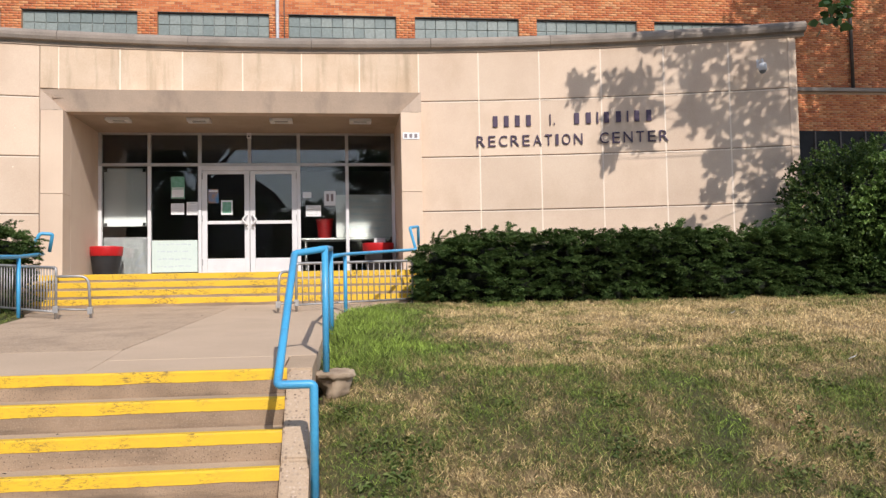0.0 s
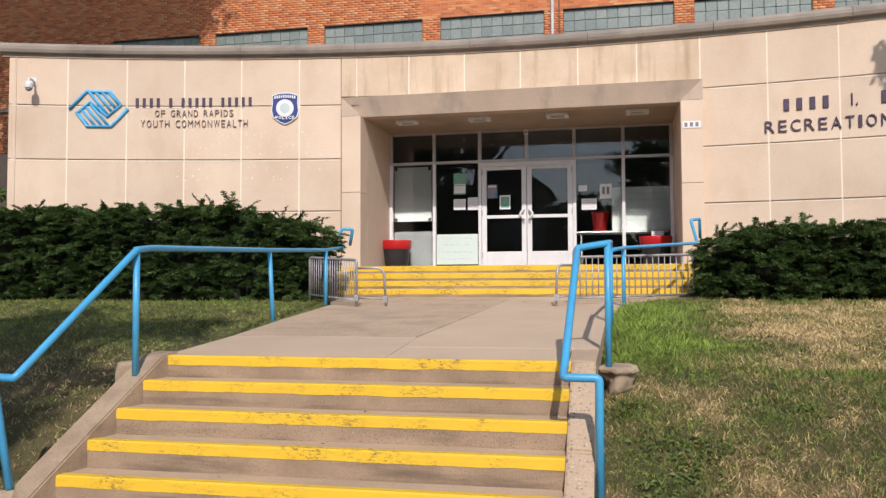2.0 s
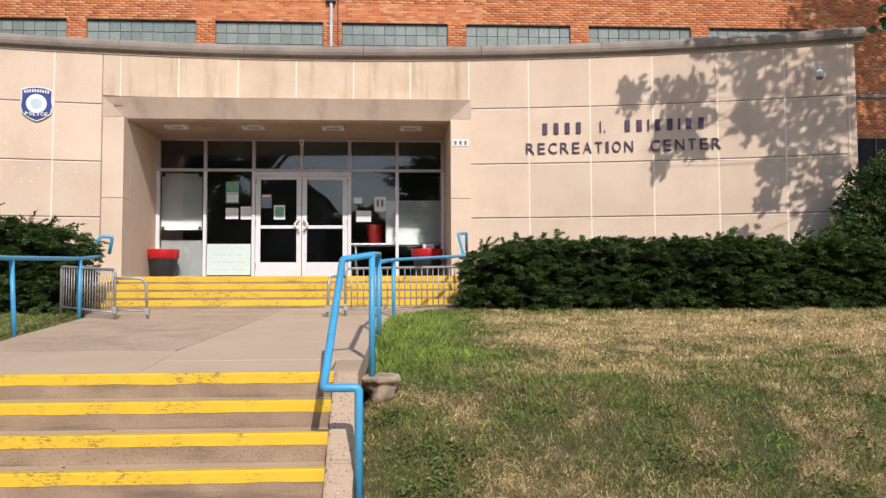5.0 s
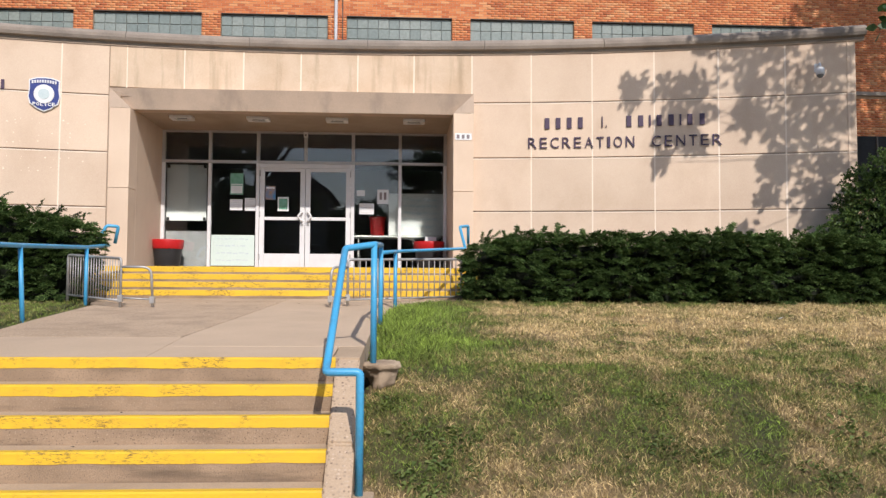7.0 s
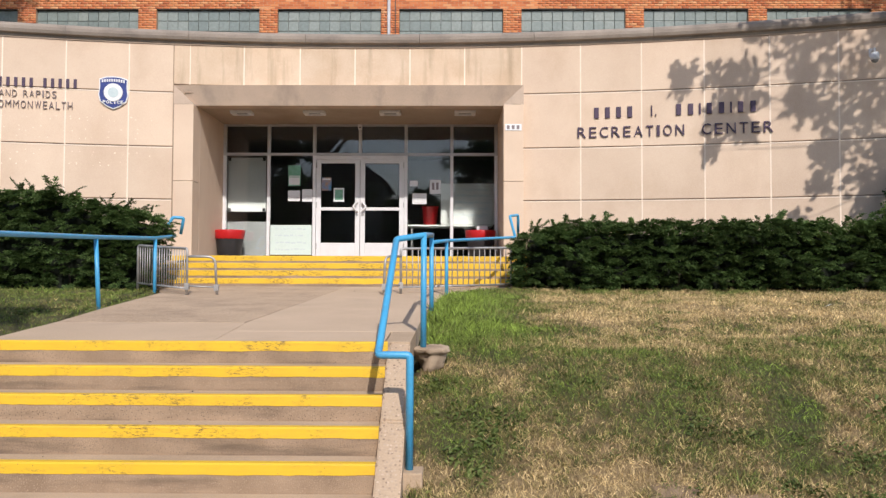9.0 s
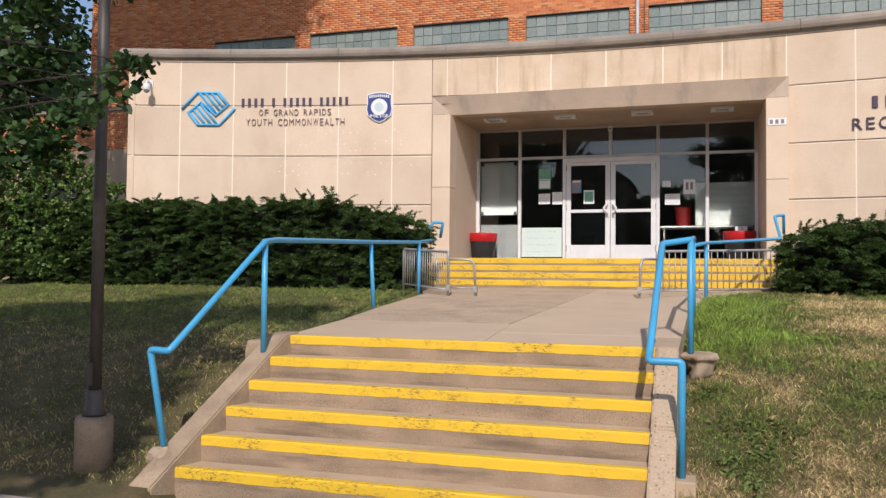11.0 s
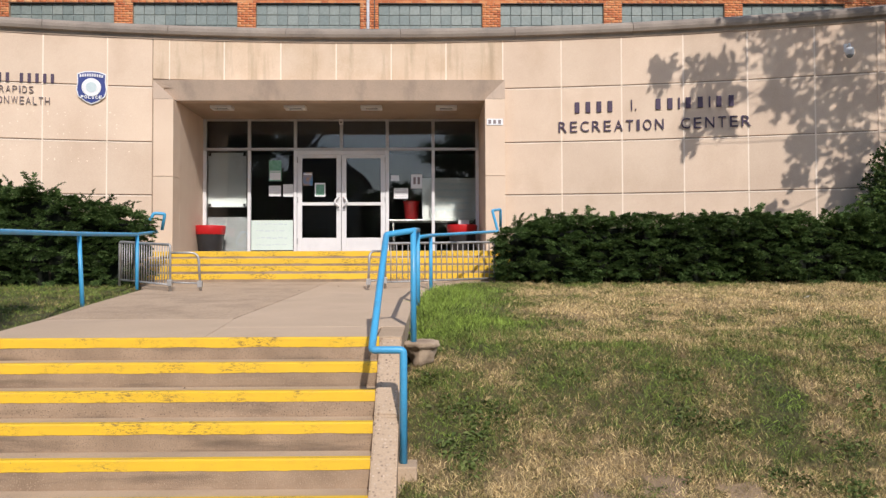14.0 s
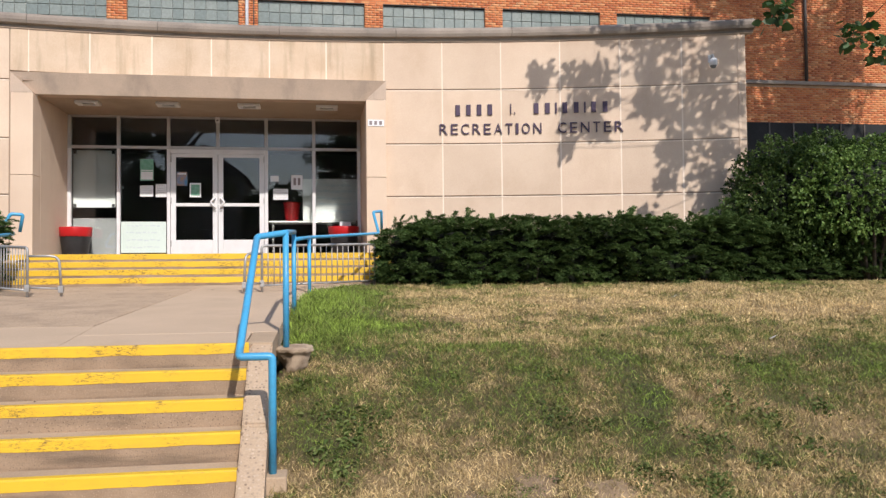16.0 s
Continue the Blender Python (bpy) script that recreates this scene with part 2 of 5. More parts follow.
YEW = leaf_material("yew_needles", (0.055, 0.105, 0.032), (0.122, 0.205, 0.06), (0.25, 0.36, 0.11), 0.7, 0.10, (1.3, 6.0))
# near-black, so the shade deep among the leaves is put into the colour
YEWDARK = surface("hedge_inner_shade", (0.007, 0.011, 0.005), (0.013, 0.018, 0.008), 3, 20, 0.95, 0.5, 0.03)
BROAD = leaf_material("broad_leaves", (0.09, 0.17, 0.035), (0.165, 0.275, 0.06), (0.28, 0.40, 0.105), 0.5, 0.3)
TREELEAF = leaf_material("tree_leaves", (0.03, 0.075, 0.018), (0.05, 0.11, 0.025), (0.09, 0.16, 0.04))
SHRUBLEAF = leaf_material("shrub_leaves", (0.04, 0.08, 0.02), (0.10, 0.175, 0.04), (0.21, 0.31, 0.075), 0.5, 0.3, (1.3, 4.0))
WEED = leaf_material("weed_leaves", (0.09, 0.14, 0.035), (0.16, 0.215, 0.06), (0.25, 0.29, 0.095), 0.6, 0.2)


# drifts of the lawn: place, reach, and how much greener (or drier, below nought)
DRIFTS = [(3.8, -10.6, 1.1, 0.42, 0.143), (2.1, -11.1, 0.6, 0.6, 0.132), (2.2, -11.7, 0.7, 0.5, 0.078), (3, -9.1, 1.1, 0.4, 0.088), (6.4, -9.8, 2.4, 0.5, 0.06),
          (6.5, -10.8, 1.1, 0.4, 0.094), (5.1, -11.3, 0.5, 0.4, 0.088), (5, -12, 0.9, 0.5, 0.08), (6.4, -12.1, 1.1, 0.5, 0.05), (3.8, -11.4, 0.5, 0.4, 0.066),
          (3.5, -9.8, 0.7, 0.4, -0.149), (4.6, -9.9, 0.6, 0.35, -0.081), (3.5, -11.1, 0.8, 0.35, -0.112), (3, -11.5, 0.7, 0.35, -0.087), (5.4, -11.2, 0.32, 0.35, -0.174),
          (5.8, -11.5, 0.6, 0.4, -0.124), (6.9, -11.3, 0.8, 0.45, -0.124), (3.4, -12, 1, 0.55, -0.136), (2.7, -12.4, 0.8, 0.4, -0.124)]


def grass_colours(t, island):
    """Dry straw and green in drifts, lush beside the walk."""
    g = t.nodes.new("ShaderNodeNewGeometry")
    s = t.nodes.new("ShaderNodeSeparateXYZ")
    t.links.new(g.outputs["Position"], s.inputs[0])

    def span(sock, a, b, c, d):
        r = t.nodes.new("ShaderNodeMapRange")
        r.inputs[1].default_value, r.inputs[2].default_value, r.inputs[3].default_value, r.inputs[4].default_value = a, b, c, d
        t.links.new(sock, r.inputs[0])
        return r.outputs[0]

    def calc(op, a, b):
        n = t.nodes.new("ShaderNodeMath")
        n.operation = op
        for i, v in enumerate((a, b)):
            if isinstance(v, (int, float)):
                n.inputs[i].default_value = v
            else:
                t.links.new(v, n.inputs[i])
        return n.outputs[0]

    drift = noise_tex(t, 0.55, 4, (1, 1.4, 1))
    tuft = noise_tex(t, 2.1, 4)
    clump = noise_tex(t, 11, 2)
    lush = calc("MULTIPLY", span(s.outputs[0], 3.5, 2.3, 0, 1), span(s.outputs[1], -10.6, -9.2, 0, 1))
    left = span(s.outputs[0], -2.0, -2.4, 0, 0.62)
    far = calc("SUBTRACT", span(s.outputs[1], -9.35, -8.75, 0, 0.17), span(s.outputs[1], -7.4, -5.4, 0, 0.16))
    far = calc("ADD", far, span(s.outputs[0], 4.8, 7.2, 0, 0.05))
    dryfar = calc("MULTIPLY", far, span(s.outputs[0], 2.9, 3.9, 0, 1))
    f = calc("ADD", calc("SUBTRACT", calc("MULTIPLY", drift, 0.8), 0.505), calc("ADD", calc("MULTIPLY", tuft, 1.0), calc("MULTIPLY", clump, 0.44)))
    wobble = t.nodes.new("ShaderNodeTexNoise")
    wobble.inputs["Scale"].default_value = 2.6
    t.links.new(g.outputs["Position"], wobble.inputs["Vector"])
    uneven = t.nodes.new("ShaderNodeVectorMath")
    uneven.operation = "MULTIPLY_ADD"
    uneven.inputs[1].default_value = (0.55, 0.4, 0)
    t.links.new(wobble.outputs["Color"], uneven.inputs[0])
    t.links.new(g.outputs["Position"], uneven.inputs[2])
    for x, y, rx, ry, more in DRIFTS:
        mp = t.nodes.new("ShaderNodeMapping")
        mp.inputs["Scale"].default_value = (1 / rx, 1 / ry, 0)
        mp.inputs["Location"].default_value = (-(x + 0.27) / rx, -(y + 0.2) / ry, 0)
        t.links.new(uneven.outputs[0], mp.inputs["Vector"])
        ball = t.nodes.new("ShaderNodeTexGradient")
        ball.gradient_type = "SPHERICAL"
        t.links.new(mp.outputs[0], ball.inputs[0])
        f = calc("ADD", f, calc("MULTIPLY", ball.outputs["Fac"], more))
    f = calc("SUBTRACT", calc("ADD", f, calc("MULTIPLY", lush, 0.42)), dryfar)
    f = calc("ADD", f, calc("MULTIPLY", left, calc("SUBTRACT", 0.605, f)))
    if island:
        f = calc("ADD", f, calc("MULTIPLY", calc("SUBTRACT", g.outputs["Random Per Island"], 0.5), 0.34))
    return f


def grass_material():
    m, t, p = nodes_of("mixed_grass")
    f = grass_colours(t, True)
    col = ramp(t, f, [(0.40, (0.62, 0.465, 0.235)), (0.54, (0.47, 0.36, 0.165)), (0.61, (0.31, 0.265, 0.095)), (0.69, (0.165, 0.185, 0.05)), (0.80, (0.135, 0.178, 0.042)), (1.0, (0.24, 0.33, 0.055))])
    # mottling noise darkens the blades in place of shade within tufts
    col = mix(t, 1.0, col, ramp(t, noise_tex(t, 5.5, 4, rough=0.65), [(0.36, grey(0.62)), (0.50, grey(1.0)), (0.66, grey(1.15))]), "MULTIPLY")
    rnd = t.nodes.new("ShaderNodeNewGeometry").outputs["Random Per Island"]
    fold = t.nodes.new("ShaderNodeMath")
    fold.operation = "PINGPONG"
    fold.inputs[1].default_value = 0.061
    t.links.new(rnd, fold.inputs[0])
    shade = t.nodes.new("ShaderNodeMapRange")
    shade.inputs[2].default_value, shade.inputs[3].default_value, shade.inputs[4].default_value = 0.061, 0.5, 1.55
    t.links.new(fold.outputs[0], shade.inputs[0])
    col = mix(t, 1.0, col, shade.outputs[0], "MULTIPLY")
    t.links.new(col, p.inputs["Base Color"])
    p.inputs["Roughness"].default_value = 0.7
    p.inputs["Specular IOR Level"].default_value = 0.25
    return m


def lawn_material():
    m, t, p = nodes_of("lawn_thatch_shaded")
    f = grass_colours(t, False)
    # thatch colours darkened so the gaps between blades read as shadow
    col = ramp(t, f, [(0.38, (0.33, 0.235, 0.12)), (0.52, (0.21, 0.15, 0.07)), (0.66, (0.12, 0.10, 0.038)), (1.0, (0.05, 0.062, 0.018))])
    grain = noise_tex(t, 40, 6, rough=0.8)
    col = mix(t, 0.6, col, ramp(t, grain, [(0.3, grey(0.15)), (0.7, grey(0.8))]), "OVERLAY")
    t.links.new(col, p.inputs["Base Color"])
    p.inputs["Roughness"].default_value = 0.95
    bump(t, p, grain, 1.0, 0.03)
    return m


GRASS, LAWN = grass_material(), lawn_material()


# ---- building helpers ----
def part(name, bm, material, parent=None, label=""):
    """Links a bmesh as one mesh object, under a thing or a part."""
    me = bpy.data.meshes.new(name)
    bm.to_mesh(me)
    bm.free()
    me.materials.append(material)
    ob = new(name, me)
    if parent:
        ob.parent = parent
    if label:
        ob["label"] = label
    return ob


def raw(name, verts, faces, material, parent=None):
    me = bpy.data.meshes.new(name)
    me.from_pydata(verts, [], faces)
    me.materials.append(material)
    ob = new(name, me)
    if parent:
        ob.parent = parent
    return ob


def empty(name, label, category, group="", kind="", at=(0, 0, 0)):
    ob = new(name)
    ob.location = at
    return tagged(ob, label, category, group, kind)


def box(bm, x0, x1, y0, y1, z0, z1, bevel=0.0, m=None):
    """A box, its edges rounded off, added to bm."""
    r = bmesh.ops.create_cube(bm, size=1.0)
    vs = r["verts"]
    place = Matrix.Translation(((x0 + x1) / 2, (y0 + y1) / 2, (z0 + z1) / 2)) @ Matrix.Diagonal((abs(x1 - x0), abs(y1 - y0), abs(z1 - z0), 1))
    bmesh.ops.transform(bm, matrix=(m @ place) if m else place, verts=vs)
    if bevel:
        es = list({e for v in vs for e in v.link_edges})
        bmesh.ops.bevel(bm, geom=es, offset=bevel, segments=2, affect="EDGES", profile=0.6)
    return bm


def boxed(x0, x1, y0, y1, z0, z1, bevel=0.0):
    return box(bmesh.new(), x0, x1, y0, y1, z0, z1, bevel)


def tube(bm, pts, r, seg=10, taper=None):
    """A round bar swept along points, closed at both ends."""
    pts = [Vector(p) for p in pts]
    rings = []
    side = None
    for i, p in enumerate(pts):
        a = (pts[i] - pts[i - 1]).normalized() if i else (pts[1] - pts[0]).normalized()
        b = (pts[i + 1] - pts[i]).normalized() if i < len(pts) - 1 else a
        d = (a + b).normalized() if (a + b).length > 1e-6 else a
        if side is None:
            side = d.cross(Vector((0, 0, 1)) if abs(d.z) < 0.9 else Vector((0, 1, 0)))
        side = (side - d * side.dot(d)).normalized()
        top = side.cross(d).normalized()
        rr = (taper[i] if taper else r)
        rings.append([bm.verts.new(p + (side * math.cos(k * math.tau / seg) + top * math.sin(k * math.tau / seg)) * rr) for k in range(seg)])
    for q, s in zip(rings, rings[1:]):
        for k in range(seg):
            f = bm.faces.new((q[k], q[(k + 1) % seg], s[(k + 1) % seg], s[k]))
            f.smooth = True
    bm.faces.new(rings[0][::-1])
    bm.faces.new(rings[-1])
    return bm


def bend(a, b, c, r=0.06, n=5):
    """Points of a rounded corner at b, between a and c."""
    a, b, c = Vector(a), Vector(b), Vector(c)
    p, q = b + (a - b).normalized() * r, b + (c - b).normalized() * r
    return [tuple((1 - k) ** 2 * p + 2 * k * (1 - k) * b + k * k * q) for k in [i / (n - 1) for i in range(n)]]


def rounded(points, r=0.06):
    out = [points[0]]
    for a, b, c in zip(points, points[1:], points[2:]):
        out += bend(a, b, c, r)
    return out + [points[-1]]


def prism(bm, poly, z0, z1, flat_top=None):
    """An upright prism over a plan outline (counter-clockwise); z0, z1 numbers or functions of x, y."""
    lo = [bm.verts.new((x, y, z0(x, y) if callable(z0) else z0)) for x, y in poly]
    hi = [bm.verts.new((x, y, z1(x, y) if callable(z1) else z1)) for x, y in poly]
    bm.faces.new(lo[::-1])
    bm.faces.new(hi)
    n = len(poly)
    for i in range(n):
        bm.faces.new((lo[i], lo[(i + 1) % n], hi[(i + 1) % n], hi[i]))
    return bm


def facade_y(x):
    """The front of the curved wall, in plan."""
    return -1.95 - x * x / 62 + 0.02 * x


def on_wall(x, z, out=0.0):
    """A frame on the curved wall: x along it, z up, -y out of it."""
    slope = math.atan(-x / 31 + 0.02)
    m = Matrix.Translation((x, facade_y(x), z)) @ Matrix.Rotation(slope, 4, "Z")
    return m @ Matrix.Translation((0, -out, 0))


# ---- ground ----
def landing_z(x, y):
    return 0.04 + (min(y, -3.4) + 3.4) * 0.41 / 7.85


def walk_left(y):
    return float(np.interp(y, [-13.2, -12.65, -11.25, -7.8, -5.2, -4.4, -3.4], [-2.45, -2.35, -2.05, -2.38, -2.62, -3.0, -3.8]))


def walk_right(y):
    return float(np.interp(y, [-13.2, -8.4, -5.5, -4.6, -3.4], [1.7, 1.76, 1.95, 2.5, 3.7]))


def lawn_z(x, y):
    z = float(np.interp(y, [-13.3, -12.7, -12.1, -11.2, -10.3, -8.0, -4.8, -3.0], [-1.60, -1.50, -1.33, -0.86, -0.56, -0.275, -0.02, 0.0]))
    if -13.2 < y < 4:
        z += 0.05 * (noise.noise((x * 0.6, y * 0.6, 3.1))) + 0.02 * noise.noise((x * 2.3, y * 2.3, 7.7))
    if -30.95 < y < -20.65:
        z = -1.85
    if -13.25 < y < -3.2 and walk_left(y) + 0.04 < x < walk_right(y) - 0.04:
        z -= 0.35
    return z


gx = [-600, -200, -80, -40] + list(np.arange(-26, -13, 1.0)) + list(np.arange(-13, 14, 0.2)) + list(np.arange(14, 27, 1.0)) + [40, 80, 200, 600]
gy = [-600, -200, -90, -40, -31.0, -30.9, -20.7, -20.6, -14, -13.3] + list(np.arange(-13.2, -3.0, 0.2)) + [-2, 0, 5, 20, 60, 200, 600]
verts = [(x, y, lawn_z(x, y)) for y in gy for x in gx]
nx = len(gx)
faces = [(j * nx + i, j * nx + i + 1, (j + 1) * nx + i + 1, (j + 1) * nx + i) for j in range(len(gy) - 1) for i in range(nx - 1)]
ground = tagged(raw("ground", verts, faces, LAWN), "patchy lawn of dry straw and green grass", "lawn", kind="structure")

tagged(part("pavement", boxed(-60, 60, -20.5, -13.25, -1.8, -1.58, 0.01), PAVING), "pale concrete pavement along the street", "pavement", kind="structure")
tagged(part("kerb", boxed(-60, 60, -20.75, -20.51, -1.85, -1.58, 0.02), PAVING), "concrete kerb along the road", "kerb", kind="structure")
tagged(part("road", boxed(-300, 300, -31, -20.76, -1.9, -1.66), ASPHALT), "dark asphalt street", "road", kind="structure")

# ---- the walk between both flights: slabs with open joints ----
walkway = empty("walkway", "beige concrete walk with an exposed aggregate patch", "walkway", kind="structure")


def slab(name, poly, material, label):
    bm = prism(bmesh.new(), poly, lambda x, y: landing_z(x, y) - 0.2, landing_z)
    bmesh.ops.bevel(bm, geom=[e for e in bm.edges if len({v.co.z > landing_z(v.co.x, v.co.y) - 0.1 for v in e.verts}) == 1 and e.verts[0].co.z > landing_z(e.verts[0].co.x, e.verts[0].co.y) - 0.1], offset=0.004, segments=1, affect="EDGES")
    return part(name, bm, material, walkway, label)


J = 0.003
slab("slab", [(-2.04, -11.22), (-0.02, -11.22), (-0.10, -9.70), (-2.14, -9.70)], SLAB, "smooth concrete slab")
slab("slab", [(-0.02 + 2 * J, -11.22), (1.50, -11.22), (1.50, -10.46), (-0.06 + 2 * J, -10.46)], SLAB, "smooth concrete slab")
slab("slab", [(-2.14, -9.68), (-0.13, -9.68), (0.16, -3.42), (-3.75, -3.42), (-3.0, -4.4), (-2.62, -5.2), (-2.38, -7.8)], AGGREGATE, "exposed aggregate slab")
slab("slab", [(-0.06 + 2 * J, -10.44), (1.74, -10.44), (1.76, -8.4), (1.95, -5.5), (2.5, -4.6), (3.7, -3.42), (0.16 + 2 * J, -3.42), (-0.11 + 2 * J, -9.6)], SLAB, "smooth concrete slab")
slab("slab", [(1.515, -11.22), (1.73, -11.22), (1.74, -10.46), (1.515, -10.46)], CONCRETE, "small edge slab")

# ---- the lower flight ----
GOING = 0.28
STEP_Z = [-0.37, -0.56, -0.76, -0.965, -1.18, -1.40]
lower = empty("lower_stairs", "concrete stairs with worn yellow nosings", "stairs", kind="structure")
for k in range(6):
    y = -11.25 - GOING * k
    z = STEP_Z[k]
    xl, xr = -1.99 - 0.065 * k, 1.535
    bm = boxed(xl - 0.03, xr + 0.03, y + 0.003, y + 0.33, z - 0.3, z - 0.004, 0.003)
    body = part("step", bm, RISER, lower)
    part("tread", boxed(xl, xr, y + 0.075, y + (0.32 if k else 0.1), z - 0.03, z, 0.004), CONCRETE, body, "worn concrete tread")
    # yellow edge, ragged at its lower border
    bm = bmesh.new()
    n = 60
    rows = []
    for i in range(n + 1):
        x = xl + (xr - xl) * i / n
        low = z - 0.082 - 0.008 * noise.noise((x * 3, k * 5.0, 0)) - 0.004 * noise.noise((x * 14, k, 2))
        chip = 0.005 * noise.noise((x * 9, k * 3.0, 5))
        rows.append([bm.verts.new(c) for c in ((x, y + 0.085 + chip, z + 0.003), (x, y + 0.012, z + 0.003 + chip * 0.3), (x, y - 0.001, z - 0.009 + chip * 0.5), (x, y - 0.001 + chip * 0.2, low), (x, y + 0.004, low - 0.001))])
    for a, b in zip(rows, rows[1:]):
        for j in range(4):
            bm.faces.new((a[j], a[j + 1], b[j + 1], b[j]))
    part("nosing", bm, YELLOW, body, "worn yellow painted nosing")


def cheek(name, pts, x_in, x_out, lower_z, label, material=None):
    """A sloping kerb wall beside the stairs: pts (y, z) from the top to the bottom."""
    bm = bmesh.new()
    top_in, top_out, bot_in, bot_out = [], [], [], []
    for y, z in pts:
        k = (-11.25 - y) / GOING
        top_in.append(bm.verts.new((x_in(k), y, z)))
        top_out.append(bm.verts.new((x_out(k), y, z - 0.005)))
        bot_in.append(bm.verts.new((x_in(k), y, z - lower_z)))
        bot_out.append(bm.verts.new((x_out(k), y, z - lower_z)))
    for i in range(len(pts) - 1):
        for a, b in ((top_in, top_out), (top_out, bot_out), (bot_out, bot_in), (bot_in, top_in)):
            bm.faces.new((a[i], b[i], b[i + 1], a[i + 1]))
    for i in (0, len(pts) - 1):
        bm.faces.new((top_in[i], top_out[i], bot_out[i], bot_in[i]))
    bmesh.ops.recalc_face_normals(bm, faces=bm.faces)
    bmesh.ops.bevel(bm, geom=list(bm.edges), offset=0.014, segments=2, affect="EDGES")
    return part(name, bm, material or CONCRETE, lower, label)


cheek("side_wall", [(-11.17, -0.355), (-11.4, -0.47), (-12.02, -0.915)], lambda k: 1.54, lambda k: 1.73, 0.9, "sloping aggregate concrete side wall", AGGREGATE)
cheek("side_wall", [(-12.03, -0.93), (-12.75, -1.46), (-13.0, -1.5)], lambda k: 1.54, lambda k: 1.735, 0.6, "sloping aggregate concrete side wall", AGGREGATE)
cheek("side_wall", [(-11.12, -0.335), (-11.3, -0.37), (-12.1, -0.935), (-12.9, -1.52)], lambda k: -1.99 - 0.065 * k, lambda k: -2.22 - 0.065 * k, 0.8, "sloping stained concrete side wall", WEATHERED)
part("landing_stub", boxed(-2.42, -2.22, -11.4, -11.05, -0.75, -0.42, 0.03), WEATHERED, lower, "weathered concrete stub")

# ---- the entrance flight and porch floor ----
upper = empty("entrance_steps", "four wide concrete steps with yellow nosings", "steps", kind="structure")
for k in range(4):
    y, z = -2.5 - 0.3 * k, 0.625 - 0.146 * k
    xl, xr = -3.62, 3.62
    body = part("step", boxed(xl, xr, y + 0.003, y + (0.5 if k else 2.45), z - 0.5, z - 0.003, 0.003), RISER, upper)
    bm = bmesh.new()
    n = 60
    rows = []
    for i in range(n + 1):
        x = xl + (xr - xl) * i / n
        low = z - 0.098 - 0.010 * noise.noise((x * 3, k * 5.0, 9)) - 0.004 * noise.noise((x * 12, k, 12))
        rows.append([bm.verts.new(c) for c in ((x, y + 0.09, z + 0.003), (x, y + 0.012, z + 0.003), (x, y - 0.001, z - 0.009), (x, y - 0.001, low), (x, y + 0.004, low - 0.001))])
    for a, b in zip(rows, rows[1:]):
        for j in range(4):
            bm.faces.new((a[j], a[j + 1], b[j + 1], b[j]))
    part("nosing", bm, YELLOW, body, "worn yellow painted nosing")

# ---- the curved front ----
ROWS_Z = [-0.25, 0.66, 1.745, 2.80, 3.895, 4.88]
RIGHT = [3.47, 4.63, 5.80, 6.965, 8.13, 9.295, 10.47]
LEFT = [-3.5, -4.35, -5.515, -6.645, -7.765, -8.885, -9.97]
MID = [-4.35, -3.19, -2.13, -1.01, 0.1, 1.215, 2.325, 3.47]
front = empty("wall_front", "curved beige limestone panel front", "wall", kind="structure")


def arc_wall(name, x0, x1, z0, z1, inset, depth, material, parent, steps=24):
    bm = bmesh.new()
    cols = []
    for i in range(steps + 1):
        x = x0 + (x1 - x0) * i / steps
        y = facade_y(x) + inset
        cols.append([bm.verts.new(c) for c in ((x, y, z0), (x, y, z1), (x, y + depth, z1), (x, y + depth, z0))])
    for a, b in zip(cols, cols[1:]):
        for j in range(4):
            bm.faces.new((a[j], a[(j + 1) % 4], b[(j + 1) % 4], b[j]))
    bm.faces.new(cols[0])
    bm.faces.new(cols[-1][::-1])
    bmesh.ops.recalc_face_normals(bm, faces=bm.faces)
    return part(name, bm, material, parent)


arc_wall("backing", -9.95, -3.3, -0.3, 4.9, 0.03, 0.28, GROUT, front)
arc_wall("backing", 3.3, 10.45, -0.3, 4.9, 0.03, 0.28, GROUT, front)
arc_wall("backing", -3.29, 3.29, 3.9, 4.9, 0.03, 0.28, GROUT, front)


def panel(xa, xb, za, zb, gap_x=0.011, gap_z=0.021, material=None):
    a, b = min(xa, xb) + gap_x, max(xa, xb) - gap_x
    xm = (a + b) / 2
    m = on_wall(xm, (za + zb) / 2)
    w, h = (b - a) / math.cos(-xm / 31 + 0.02), zb - za - 2 * gap_z
    lean = random.uniform(-0.0015, 0.0015)
    bm = box(bmesh.new(), -w / 2, w / 2, lean, 0.035, -h / 2, h / 2, 0.006)
    ob = part("panel", bm, material or LIMESTONE, front)
    ob.matrix_basis = m


for xs in (RIGHT, LEFT):
    for xa, xb in zip(xs, xs[1:]):
        for za, zb in zip(ROWS_Z, ROWS_Z[1:]):
            panel(xa, xb, za, zb)
for xa, xb in zip(MID, MID[1:]):
    if xa > -4:
        panel(xa, xb, 4.05, 4.88, material=STREAKED)
panel(-3.5, -3.19, 4.05, 4.88, 0.004, material=STREAKED)

# upright joints: real pale sealant
for x in RIGHT[:-1] + LEFT[1:-1]:
    ob = part("sealant", box(bmesh.new(), -0.013, 0.013, 0.004, 0.034, -0.2, 4.86), CAULK, front)
    ob.matrix_basis = on_wall(x, 0)
for x in MID[1:-1]:
    ob = part("sealant", box(bmesh.new(), -0.013, 0.013, 0.006, 0.034, 4.06, 4.86), CAULK, front)
    ob.matrix_basis = on_wall(x, 0)

